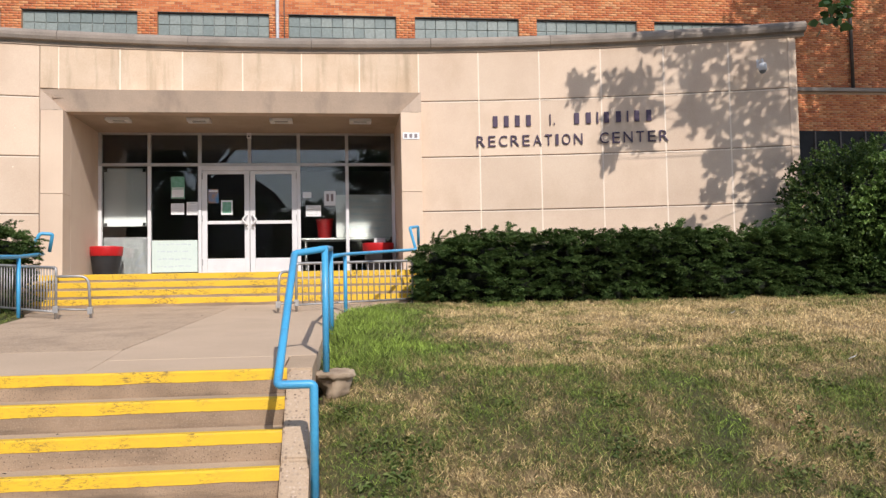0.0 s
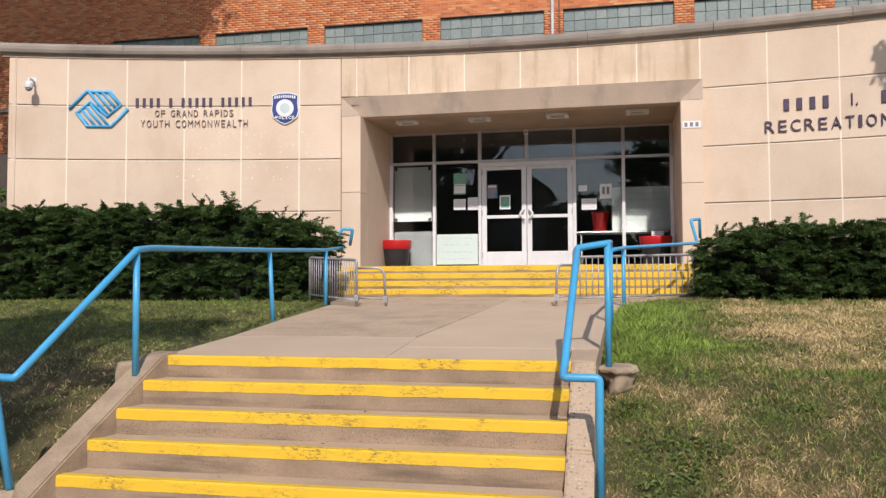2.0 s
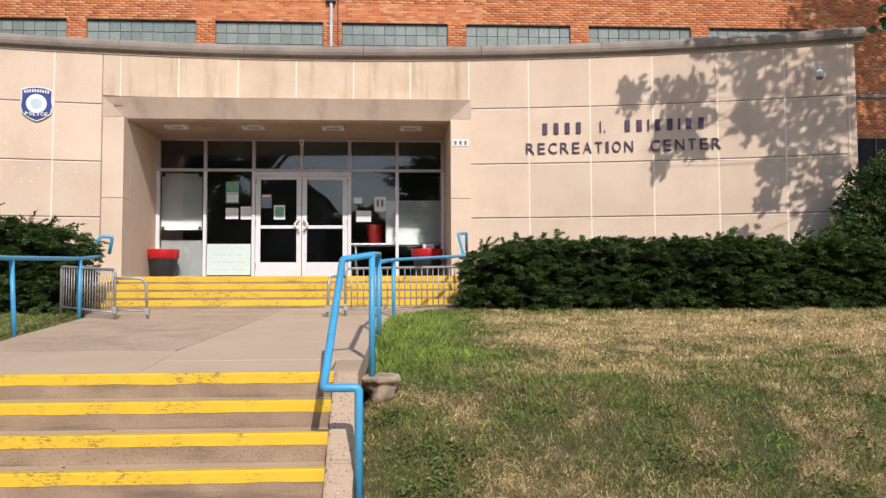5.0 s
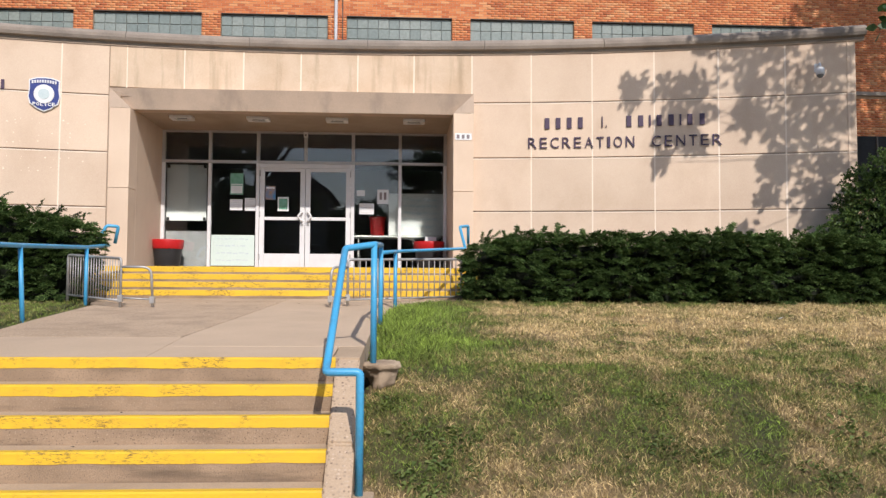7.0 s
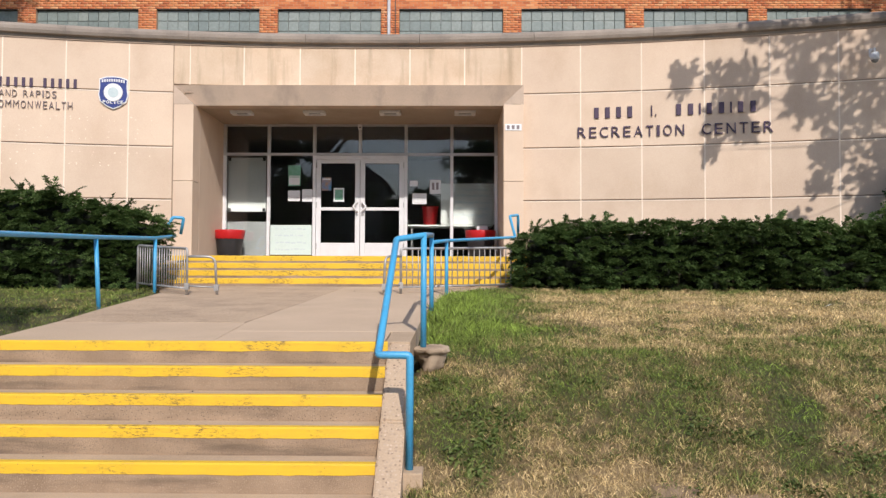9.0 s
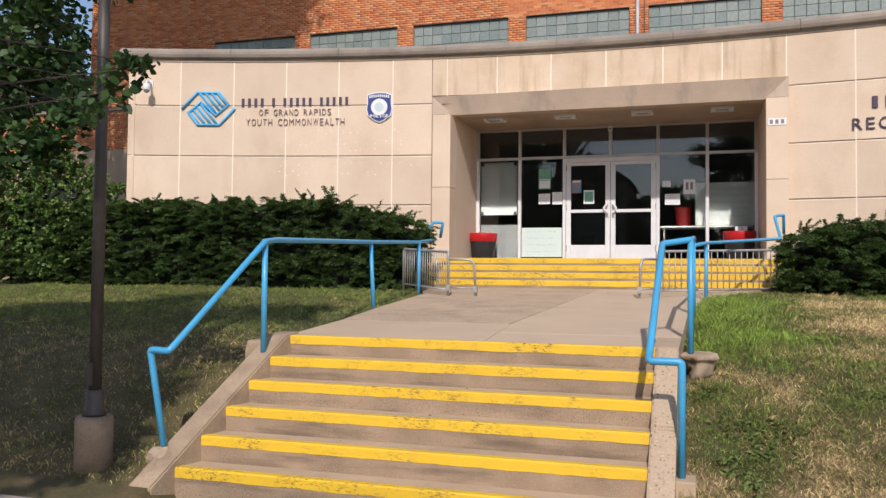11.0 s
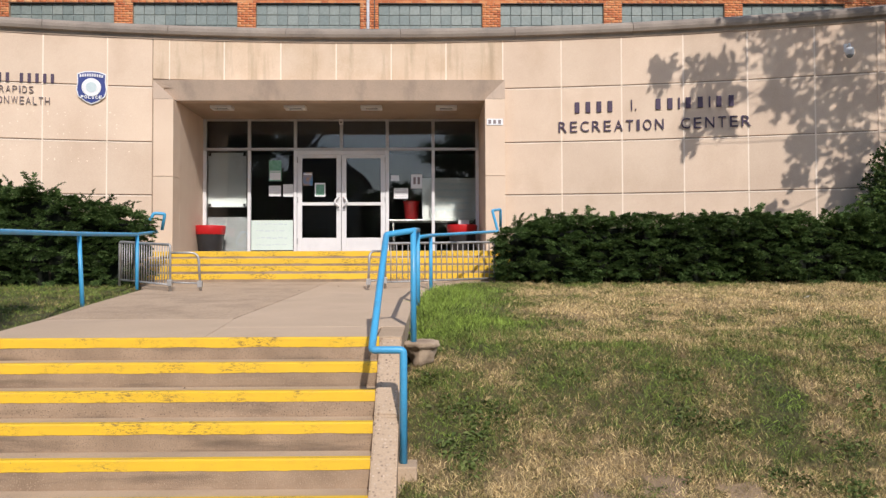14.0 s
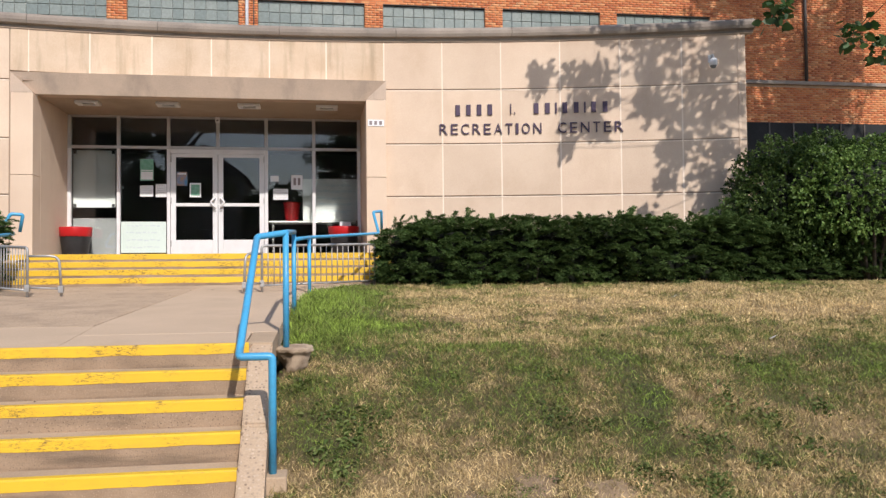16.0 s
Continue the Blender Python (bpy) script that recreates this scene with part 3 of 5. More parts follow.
# pale strip along the foot of each level joint, painting the sunlit panel edge
for xs in (RIGHT, LEFT):
    for z in ROWS_Z[1:-1]:
        arc_wall("sealant", min(xs) + 0.014, max(xs) - 0.014, z - 0.0215, z - 0.002, -0.002, 0.03, CAULK, front)

# ends of the front: returns to the brick hall behind
for x, s in ((-9.97, -1), (10.47, 1)):
    y = facade_y(x)
    part("return_wall", boxed(x - 0.02 * s - 0.14, x - 0.02 * s + 0.14, y + 0.32, 4.4, -0.3, 4.9, 0.004), LIMESTONE, front)
    part("end_pier", boxed(x - 0.15 if s > 0 else x - 0.012, x + 0.012 if s > 0 else x + 0.15, y + 0.037, y + 0.315, -0.3, 4.899, 0.004), LIMESTONE, front)

# coping in lengths, rounded to the front
cuts = list(np.linspace(-10.08, 10.6, 10))
coping = empty("coping", "weathered grey stone coping on the curved front", "coping", kind="structure")
for a, b in zip(cuts, cuts[1:]):
    bm = bmesh.new()
    prof = [(0.35, 4.885), (-0.03, 4.885), (-0.03, 4.925), (-0.11, 4.945), (-0.135, 5.0), (-0.135, 5.06), (-0.11, 5.105), (-0.06, 5.135), (0.35, 5.15)]
    cols = []
    for i in range(7):
        x = a + 0.004 + (b - a - 0.008) * i / 6
        cols.append([bm.verts.new((x, facade_y(x) + p, z)) for p, z in prof])
    for u, v in zip(cols, cols[1:]):
        for j in range(len(prof)):
            f = bm.faces.new((u[j], u[(j + 1) % len(prof)], v[(j + 1) % len(prof)], v[j]))
            f.smooth = False
    bm.faces.new(cols[0]); bm.faces.new(cols[-1][::-1])
    bmesh.ops.recalc_face_normals(bm, faces=bm.faces)
    part("coping_stone", bm, COPING, coping)
    # thin pale fillet under it
    bm = bmesh.new()
    cols = []
    for i in range(7):
        x = a + (b - a) * i / 6
        y = facade_y(x)
        cols.append([bm.verts.new(c) for c in ((x, y - 0.02, 4.862), (x, y - 0.02, 4.884), (x, y + 0.1, 4.884), (x, y + 0.1, 4.862))])
    for u, v in zip(cols, cols[1:]):
        for j in range(4):
            bm.faces.new((u[j], u[(j + 1) % 4], v[(j + 1) % 4], v[j]))
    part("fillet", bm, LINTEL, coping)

tagged(part("roof_front", boxed(-9.8, 10.3, -1.6, 4.4, 4.7, 4.86), COPING), "flat roof of the front block", "roof", kind="structure")

# ---- portal ----
PF = -2.2
portal = empty("portal", "limestone door surround with a splayed weathered lintel", "portal", kind="structure")
for s in (-1, 1):
    a, b = sorted((s * 3.1, s * 3.492))
    part("pilaster", boxed(a, b, PF, -1.75, 2.13, 3.665, 0.006), LIMESTONE, portal)
    part("pilaster", boxed(a, b, PF, -1.75, 0.60, 2.122, 0.006), LIMESTONE, portal)
    a, b = sorted((s * 3.1, s * 3.34))
    part("jamb", boxed(a, b, -1.748, -0.02, 0.60, 3.70, 0.003), LIMESTONE, portal)
bm = bmesh.new()
v = [bm.verts.new(c) for c in (
    (-3.50, PF, 4.05), (3.50, PF, 4.05), (3.10, PF + 0.16, 3.67), (-3.10, PF + 0.16, 3.67),
    (-3.50, PF, 3.67), (3.50, PF, 3.67),
    (-3.50, -1.75, 4.05), (3.50, -1.75, 4.05), (3.50, -1.75, 3.67), (-3.50, -1.75, 3.67), (-3.10, PF, 3.67), (3.10, PF, 3.67))]
bm.faces.new((v[0], v[1], v[2], v[3]))
bm.faces.new((v[0], v[3], v[10], v[4]))
bm.faces.new((v[1], v[5], v[11], v[2]))
bm.faces.new((v[0], v[6], v[7], v[1]))
bm.faces.new((v[6], v[9], v[8], v[7]))
bm.faces.new((v[0], v[4], v[9], v[6]))
bm.faces.new((v[1], v[7], v[8], v[5]))
bm.faces.new((v[3], v[2], v[8], v[9]))
bmesh.ops.recalc_face_normals(bm, faces=bm.faces)
part("lintel", bm, LINTEL, portal, "weathered splayed stone lintel, darkened for facing down")
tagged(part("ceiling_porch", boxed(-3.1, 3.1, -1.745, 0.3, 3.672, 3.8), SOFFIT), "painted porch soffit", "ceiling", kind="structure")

for x in (-2.32, -0.80, 0.78, 2.34):
    lamp = empty("ceiling_light", "unlit recessed porch light in a white frame", "ceiling light", "porch lights", at=(x, -1.45, 3.672))
    bm = bmesh.new()
    for a in ((-0.22, -0.13, -0.15, 0.15), (0.13, 0.22, -0.15, 0.15), (-0.129, 0.129, -0.15, -0.12), (-0.129, 0.129, 0.12, 0.15)):
        box(bm, a[0], a[1], a[2], a[3], -0.065, -0.001, 0.012)
    part("frame", bm, ALU, lamp)
    part("diffuser", box(bmesh.new(), -0.128, 0.128, -0.118, 0.118, -0.03, -0.002, 0.004), GREYBOARD, lamp, "frosted diffuser")

# ---- glazed screen ----
FZ = 0.63
screen = empty("window_entrance", "white framed glazed entrance screen", "window", kind="structure")
GX = [-3.1, -2.067, -1.033, 0.0, 1.033, 2.067, 3.1]
for i, x in enumerate(GX):
    w = 0.035
    x = min(max(x, -3.063), 3.063)
    if i == 3:
        part("mullion", boxed(x - w, x + w, -0.05, 0.05, 3.02, 3.668, 0.004), ALU2, screen)
    else:
        part("mullion", boxed(x - w, x + w, -0.05, 0.05, FZ, 2.958, 0.004), ALU, screen)
        part("mullion", boxed(x - w, x + w, -0.05, 0.05, 3.022, 3.668, 0.004), ALU2, screen)
part("transom", boxed(-3.098, 3.098, -0.052, 0.052, 2.96, 3.02, 0.004), ALU2, screen)
part("head_rail", boxed(-3.02, 3.02, -0.046, 0.046, 3.63, 3.669, 0.003), ALU2, screen)
part("sill_rail", boxed(-3.02, -1.075, -0.046, 0.046, FZ, FZ + 0.06, 0.003), ALU, screen)
part("sill_rail", boxed(1.075, 3.02, -0.046, 0.046, FZ, FZ + 0.06, 0.003), ALU, screen)
part("door_head", boxed(-0.995, 0.995, -0.055, 0.055, 2.865, 2.955, 0.004), ALU, screen)


def pane(x0, x1, z0, z1, parent, y=0.0):
    ob = part("pane", boxed(x0, x1, y - 0.004, y + 0.004, z0, z1), GLASS, parent)
    ob.visible_shadow = False
    return ob


for a, b in zip(GX, GX[1:]):
    pane(max(a, -3.06) + 0.034, min(b, 3.06) - 0.034, 3.022, 3.632, screen)
for a, b in ((GX[0], GX[1]), (GX[1], GX[2]), (GX[4], GX[5]), (GX[5], GX[6])):
    pane(max(a, -3.06) + 0.034, min(b, 3.06) - 0.034, FZ + 0.06, 2.96, screen)

for s in (-1, 1):
    leaf = empty("door_left" if s < 0 else "door_right", "closed white aluminium glass door", "door", "entrance doors", "structure")
    a, b = sorted((s * 0.006, s * 0.99))
    for x0, x1 in ((a, a + 0.105), (b - 0.105, b)):
        part("stile", boxed(x0, x1, -0.03, 0.03, FZ + 0.012, 2.86, 0.005), ALU, leaf)
    for z0, z1 in ((FZ + 0.012, 0.99), (1.72, 1.79), (2.79, 2.86)):
        part("rail", boxed(a + 0.106, b - 0.106, -0.028, 0.028, z0, z1, 0.005), ALU, leaf)
    pane(a + 0.104, b - 0.104, 0.99, 1.72, leaf)
    pane(a + 0.104, b - 0.104, 1.79, 2.79, leaf)
    for z in (0.85, 1.78, 2.68):
        part("hinge", boxed(s * 0.985 - 0.012, s * 0.985 + 0.012, -0.05, -0.03, z, z + 0.13, 0.003), GALV, leaf)
    xh = s * 0.065
    bm = tube(bmesh.new(), rounded([(xh, -0.03, 1.90), (xh, -0.11, 1.90), (xh + s * 0.08, -0.12, 1.80), (xh, -0.11, 1.70), (xh, -0.03, 1.70)], 0.03), 0.024, 8)
    part("door_handle", bm, ALU, leaf, "curved metal pull handle")
    part("lock", boxed(xh - 0.03, xh + 0.03, -0.05, -0.03, 1.60, 1.65, 0.006), GALV, leaf)

# ---- room behind the glass ----
room = empty("room", "dim lobby behind the glass", "room", kind="structure")
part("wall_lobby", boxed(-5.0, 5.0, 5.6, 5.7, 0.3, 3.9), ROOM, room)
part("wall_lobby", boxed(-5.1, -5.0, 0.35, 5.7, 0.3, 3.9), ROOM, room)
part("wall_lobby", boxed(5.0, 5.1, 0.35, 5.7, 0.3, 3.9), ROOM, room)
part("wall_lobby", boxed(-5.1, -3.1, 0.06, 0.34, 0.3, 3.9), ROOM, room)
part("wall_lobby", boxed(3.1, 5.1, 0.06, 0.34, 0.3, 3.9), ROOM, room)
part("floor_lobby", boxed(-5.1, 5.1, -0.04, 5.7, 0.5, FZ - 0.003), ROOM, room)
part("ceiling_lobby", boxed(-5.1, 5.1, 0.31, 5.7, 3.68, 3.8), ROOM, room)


def sheet(name, x0, x1, z0, z1, y, material, label, category, bars=(), ink=None, thick=0.006, lean=0.0, group=""):
    """A flat sheet or board with bars for writing that cannot be read."""
    ob = tagged(part(name, box(bmesh.new(), x0, x1, y - thick, y, z0, z1, min(0.003, thick / 3)), material), label, category, group)
    for bx0, bx1, bz0, bz1 in bars:
        part("writing", boxed(x0 + (x1 - x0) * bx0, x0 + (x1 - x0) * bx1, y - thick - 0.002, y - thick + 0.001, z0 + (z1 - z0) * bz0, z0 + (z1 - z0) * bz1), ink or INK, ob)
    return ob


def lines(n, x0, x1, top, low, h, seed):
    r = random.Random(seed)
    out = []
    for i in range(n):
        z = top - (top - low) * i / max(1, n - 1)
        drop = r.uniform(-0.02, 0.02)
        x = x0 + r.uniform(0, 0.06)
        while x < x1 - 0.05:
            w = r.uniform(0.04, 0.13)
            d = drop * (x - x0) + r.uniform(-0.012, 0.012)
            out.append((x, min(x + w, x1), z - h * r.uniform(0.5, 1.0) + d, z + d))
            x += w + 0.03
    return out


wb = sheet("white_panel", -3.02, -2.16, 1.70, 2.93, 0.11, WHITE, "white panel clipped inside the window", "panel")
for cx in (-2.98, -2.2):
    for cz in (1.74, 2.89):
        part("clip", boxed(cx - 0.03, cx + 0.03, 0.08, 0.103, cz - 0.035, cz + 0.035, 0.006), BLACK, wb)
sheet("grey_panel", -3.02, -2.11, FZ, 1.47, 0.12, GREYBOARD, "grey panel behind the lowest part of the window", "panel", thick=0.02)
sheet("notice_board", -2.01, -1.08, 0.715, 1.385, -0.056, PALEGREEN, "pale green board with faded handwriting in the window", "notice board", lines(4, 0.1, 0.86, 0.9, 0.2, 0.05, 3), FAINT, 0.012)
sheet("poster", -1.63, -1.35, 2.27, 2.74, 0.0 - 0.005, PGREEN, "green printed poster taped to the glass", "poster", [(0.06, 0.94, 0.06, 0.42), (0.06, 0.94, 0.46, 0.5)], PAPER, 0.003)
sheet("paper", -1.63, -1.36, 1.93, 2.17, -0.005, PAPER, "white printed notice taped to the glass", "paper", lines(5, 0.08, 0.9, 0.88, 0.2, 0.05, 1), INK, 0.003, group="notices")
sheet("paper", -1.31, -1.08, 1.92, 2.20, -0.005, PAPER, "white printed notice taped to the glass", "paper", lines(5, 0.08, 0.9, 0.88, 0.2, 0.05, 2), INK, 0.003, group="notices")
sheet("poster", -0.87, -0.65, 2.17, 2.47, -0.005, PBLUE, "blue and orange poster taped to the door glass", "poster", [(0.1, 0.9, 0.8, 0.92)], PAPER, 0.003)
sheet("poster", -0.60, -0.36, 1.92, 2.23, -0.005, PAPER, "green bordered poster taped to the door glass", "poster", [(0.12, 0.88, 0.12, 0.88)], PGREEN, 0.003)
sheet("paper", 1.57, 1.82, 2.10, 2.42, -0.005, PAPER, "white notice with a dark picture on the glass", "paper", [(0.2, 0.42, 0.3, 0.8), (0.58, 0.8, 0.3, 0.8)], LETTER2, 0.003, group="notices")
sheet("paper", 1.18, 1.5, 1.87, 2.11, -0.005, PAPER, "white printed notice taped to the glass", "paper", lines(4, 0.08, 0.9, 0.88, 0.2, 0.06, 5), INK, 0.003, group="notices")
sheet("paper", 1.12, 1.3, 2.27, 2.40, -0.005, PAPER, "small white notice taped to the glass", "paper", group="notices", thick=0.003)
sheet("whiteboard", 1.82, 3.04, 1.43, 2.37, 0.3, WHITE, "large whiteboard with faint handwriting on a table", "whiteboard", lines(5, 0.15, 0.9, 0.88, 0.25, 0.06, 8), FAINT, 0.015)

table = empty("table", "white topped folding table behind the glass", "table")
part("tabletop", boxed(1.06, 3.0, 0.25, 1.0, 1.385, 1.42, 0.008), WHITE, table)
for x in (1.15, 2.9):
    for y in (0.32, 0.92):
        part("leg", tube(bmesh.new(), [(x, y, FZ), (x, y, 1.385)], 0.016, 8), GALV, table)


def turned(bm, prof, seg=28, at=(0, 0, 0), smooth=True):
    rings = [[bm.verts.new((at[0] + r * math.cos(k * math.tau / seg), at[1] + r * math.sin(k * math.tau / seg), at[2] + z)) for k in range(seg)] for r, z in prof]
    for a, b in zip(rings, rings[1:]):
        for k in range(seg):
            f = bm.faces.new((a[k], a[(k + 1) % seg], b[(k + 1) % seg], b[k]))
            f.smooth = smooth
    bm.faces.new(rings[0][::-1])
    bm.faces.new(rings[-1])
    return bm


bucket = tagged(part("bucket", turned(bmesh.new(), [(0.13, 0), (0.15, 0.02), (0.185, 0.42), (0.2, 0.43), (0.2, 0.46), (0.185, 0.46), (0.17, 0.44), (0.14, 0.05)], 28, (1.56, 0.80, 1.42)), RED), "tall red bucket on the table", "bucket")


def planter(x, y):
    """A squat black bin with a red liner folded over the rim."""
    th = empty("trash_bin", "black bin with a red liner on the porch", "bin", "porch bins", at=(x, y, 0.628))
    part("body", turned(bmesh.new(), [(0.235, 0), (0.245, 0.02), (0.295, 0.42), (0.3, 0.44), (0.28, 0.44), (0.23, 0.05)]), BLACK, th)
    bm = bmesh.new()
    seg, rings = 36, []
    for r, z, w in ((0.305, 0.42, 0.004), (0.318, 0.435, 0.003), (0.332, 0.60, 0.004), (0.328, 0.615, 0.002), (0.30, 0.61, 0.002), (0.27, 0.45, 0.004)):
        rings.append([bm.verts.new(((r + w * math.sin(5 * k)) * math.cos(k * math.tau / seg), (r + w * math.sin(5 * k)) * math.sin(k * math.tau / seg), z + w * math.sin(3.3 * k))) for k in range(seg)])
    for a, b in zip(rings, rings[1:]):
        for k in range(seg):
            bm.faces.new((a[k], a[(k + 1) % seg], b[(k + 1) % seg], b[k])).smooth = True
    bm.faces.new(rings[-1])
    part("liner", bm, RED, th, "folded red liner")
    return th


planter(-2.83, -0.42)
right_bin = planter(2.70, -0.5)
sheet("card", 2.62, 2.86, 1.26, 1.36, -0.35, PAPER, "white card propped on the bin rim", "card", lines(2, 0.1, 0.9, 0.85, 0.4, 0.2, 4), INK, 0.01)
det = empty("door_sensor", "small white door sensor above the doors", "sensor", at=(0, -0.06, 3.6))
part("housing", box(bmesh.new(), -0.045, 0.045, -0.05, 0.02, -0.06, 0.06, 0.012), ALU, det)
part("lens", box(bmesh.new(), -0.02, 0.02, -0.058, -0.049, -0.03, 0.0, 0.004), BLACK, det)

# number plate: dark bars on white
num = sheet("number_plate", 3.13, 3.455, 3.14, 3.27, PF - 0.004, PAPER, "white plate with slanting dark bars on the door surround", "plate", [(0.1, 0.27, 0.2, 0.8), (0.4, 0.57, 0.2, 0.8), (0.7, 0.87, 0.2, 0.8)], LETTER2, 0.008)


# ---- brick hall behind ----
BY = 4.5
hall = empty("wall_hall", "orange brick hall with glass block windows", "building", kind="structure")
WIN = [0.56 + 3.45 * i for i in range(-4, 4)]
WW, WZ0, WZ1 = 2.93, 6.28, 7.82
xs_cut = [-18.1] + [v for w in WIN for v in (w, w + WW)] + [18.9]
part("backing", boxed(-18.1, 18.9, BY + 0.01, BY + 0.3, 4.0, WZ0), MORTAR, hall)
part("backing", boxed(-18.1, 18.9, BY + 0.01, BY + 0.3, WZ1, 13.0), MORTAR, hall)
for a, b in zip(xs_cut[::2], xs_cut[1::2]):
    part("backing", boxed(a, b, BY + 0.01, BY + 0.3, WZ0 + 0.0005, WZ1 - 0.0005), MORTAR, hall)
part("side_wall", boxed(-18.1, -17.8, BY + 0.31, 30, -0.3, 13.0), MORTAR, hall)
part("side_wall", boxed(18.6, 18.9, BY + 0.31, 30, -0.3, 13.0), MORTAR, hall)
part("roof", boxed(-18.2, 19.0, BY - 0.05, 30, 13.001, 13.3, 0.03), COPING, hall)

far_wall = empty("wall_far", "shaded brick wall set back beside the hall", "wall", kind="structure")
part("backing", boxed(18.95, 34, 7.5, 7.8, -0.3, 12.0), MORTAR, far_wall)

# windows of square glass blocks
bw = WW / 10
bm = boxed(0.006, bw - 0.006, 0.0, 0.09, 0.006, bw - 0.006, 0.012)
block_mesh = bpy.data.meshes.new("block")
bm.to_mesh(block_mesh)
bm.free()
block_mesh.materials.append(BLOCK)
for w in WIN:
    win = new("window_glass_block")
    win.parent = hall
    win["label"] = "grey green glass block window"
    part("mortar_bed", boxed(w, w + WW, BY + 0.13, BY + 0.2, WZ0, WZ1 - 0.004), BLOCKBED, win)
    part("steel_lintel", boxed(w - 0.1, w + WW + 0.1, BY + 0.002, BY + 0.1, WZ1 - 0.012, WZ1 - 0.001), BROWN, win)
    for i in range(10):
        for j in range(5):
            b = new("block", block_mesh)
            b.parent = win
            b.location = (w + i * bw, BY + 0.085, WZ1 - 0.03 - (j + 1) * bw)

dp2 = empty("downpipe", "dark metal downpipe on the brick wall", "pipe")
part("pipe", tube(bmesh.new(), [(16.9, BY - 0.07, 5.92), (16.9, BY - 0.07, 10.5)], 0.05, 10), BROWN, dp2)
dp = empty("downpipe", "grey metal downpipe on the brick wall", "pipe")
part("pipe", tube(bmesh.new(), [(0.27, BY - 0.07, 5.0), (0.27, BY - 0.07, 8.35)], 0.045, 10), GALVPIPE, dp)
part("hopper", boxed(0.14, 0.40, BY - 0.16, BY - 0.006, 8.35, 8.6, 0.02), BROWN, dp)
part("cable", tube(bmesh.new(), [(0.45, BY - 0.03, 5.0), (0.45, BY - 0.03, 9.5)], 0.014, 6), BROWN, dp)

# lower wings either side, with a stone ledge
for name, x0, x1, top in (("wing_east", 10.62, 32.0, 5.78), ("wing_west", -32.0, -10.12, 5.72)):
    wing = empty(name, "low brick wing with a stone ledge", "building", kind="structure")
    part("backing", boxed(x0, x1, BY - 0.19, BY - 0.012, -0.3, top), MORTAR, wing)
    part("ledge", boxed(x0, x1, BY - 0.30, BY - 0.012, top + 0.001, top + 0.11, 0.015), COPING, wing, "weathered stone ledge")
    z1 = top - 1.15
    part("shaded_window", boxed(x0 + 0.2, x0 + 9, BY - 0.25, BY - 0.192, z1 - 1.6, z1, 0.01), DARKPANE, wing, "dark window strip")
    for i in range(12):
        part("glazing_bar", boxed(x0 + 0.2 + i * 0.78, x0 + 0.25 + i * 0.78, BY - 0.28, BY - 0.251, z1 - 1.6, z1, 0.006), BROWN, wing)

# ---- lettering ----
def glyph(ch, size, depth, bold):
    cu = bpy.data.curves.new("letter", "FONT")
    cu.body, cu.size, cu.extrude, cu.offset, cu.align_x, cu.resolution_u = ch, size, depth, bold, "CENTER", 3
    ob = bpy.data.objects.new("letter", cu)
    scene.collection.objects.link(ob)
    me = bpy.data.meshes.new_from_object(ob.evaluated_get(bpy.context.evaluated_depsgraph_get()))
    bpy.data.objects.remove(ob)
    bpy.data.curves.remove(cu)
    return me


def place_letter(ch, x, z, height, width, material, parent, bold=0.012, out=0.018, bar=False):
    """A raised letter, or the plain bar that stands for one, on the curved wall: x its middle, z its foot."""
    m = on_wall(x, z, out)
    if bar:
        me_ob = part("bar", boxed(-width * 0.3, width * 0.3, -0.012, 0.012, 0, height, 0.005), material, parent)
        me_ob.matrix_basis = m
        return
    me = glyph(ch, 1.0, 0.02, bold / height * 0.7)
    lo = np.array([v.co[:] for v in me.vertices])
    a, b = lo.min(0), lo.max(0)
    sx, sz = width / (b[0] - a[0]), height / (b[1] - a[1])
    for v in me.vertices:
        v.co = ((v.co.x - (a[0] + b[0]) / 2) * sx, (0.012 if v.co.z < 0 else -0.012), (v.co.y - a[1]) * sz)
    me.materials.append(material)
    ob = new("letter", me)
    ob.parent = parent
    ob.matrix_basis = m


def line_of(text, x0, x1, z0, z1, height, material, parent, bold, bar=False, space=1.0):
    """Letters spread evenly between x0 and x1; blanks are `space` letters wide."""
    narrow = {"I": 0.34, ".": 0.3, "M": 1.15, "W": 1.3, "1": 0.4, "T": 0.85, "L": 0.8, "E": 0.85}
    unit = [(" ", space) if c == " " else (c, narrow.get(c, 1.0)) for c in text]
    total = sum(w for c, w in unit) + 0.4 * (len(unit) - 1)
    u = (x1 - x0) / total
    x = x0
    for c, w in unit:
        if c != " ":
            xm = x + w * u / 2
            place_letter(c, xm, z0 + (z1 - z0) * (xm - x0) / (x1 - x0), height * (0.2 if c == "." else 1.0), max(w * u, 0.02), material, parent, bold, bar=bar)
        x += (w + 0.4) * u


sign = empty("building_sign", "two lines of raised dark purple letters on limestone", "sign")
line_of("BBBB", 4.86, 5.65, 3.37, 3.38, 0.215, LETTER, sign, 0.012, bar=True)
line_of("I.", 5.97, 6.08, 3.385, 3.385, 0.215, LETTER, sign, 0.012, bar=True)
line_of("BBIBBIBB", 6.41, 7.91, 3.39, 3.40, 0.215, LETTER, sign, 0.012, bar=True)
line_of("RECREATION", 4.57, 6.59, 2.99, 2.995, 0.21, LETTER, sign, -0.001)
line_of("CENTER", 6.91, 8.18, 2.995, 3.0, 0.21, LETTER, sign, -0.001)

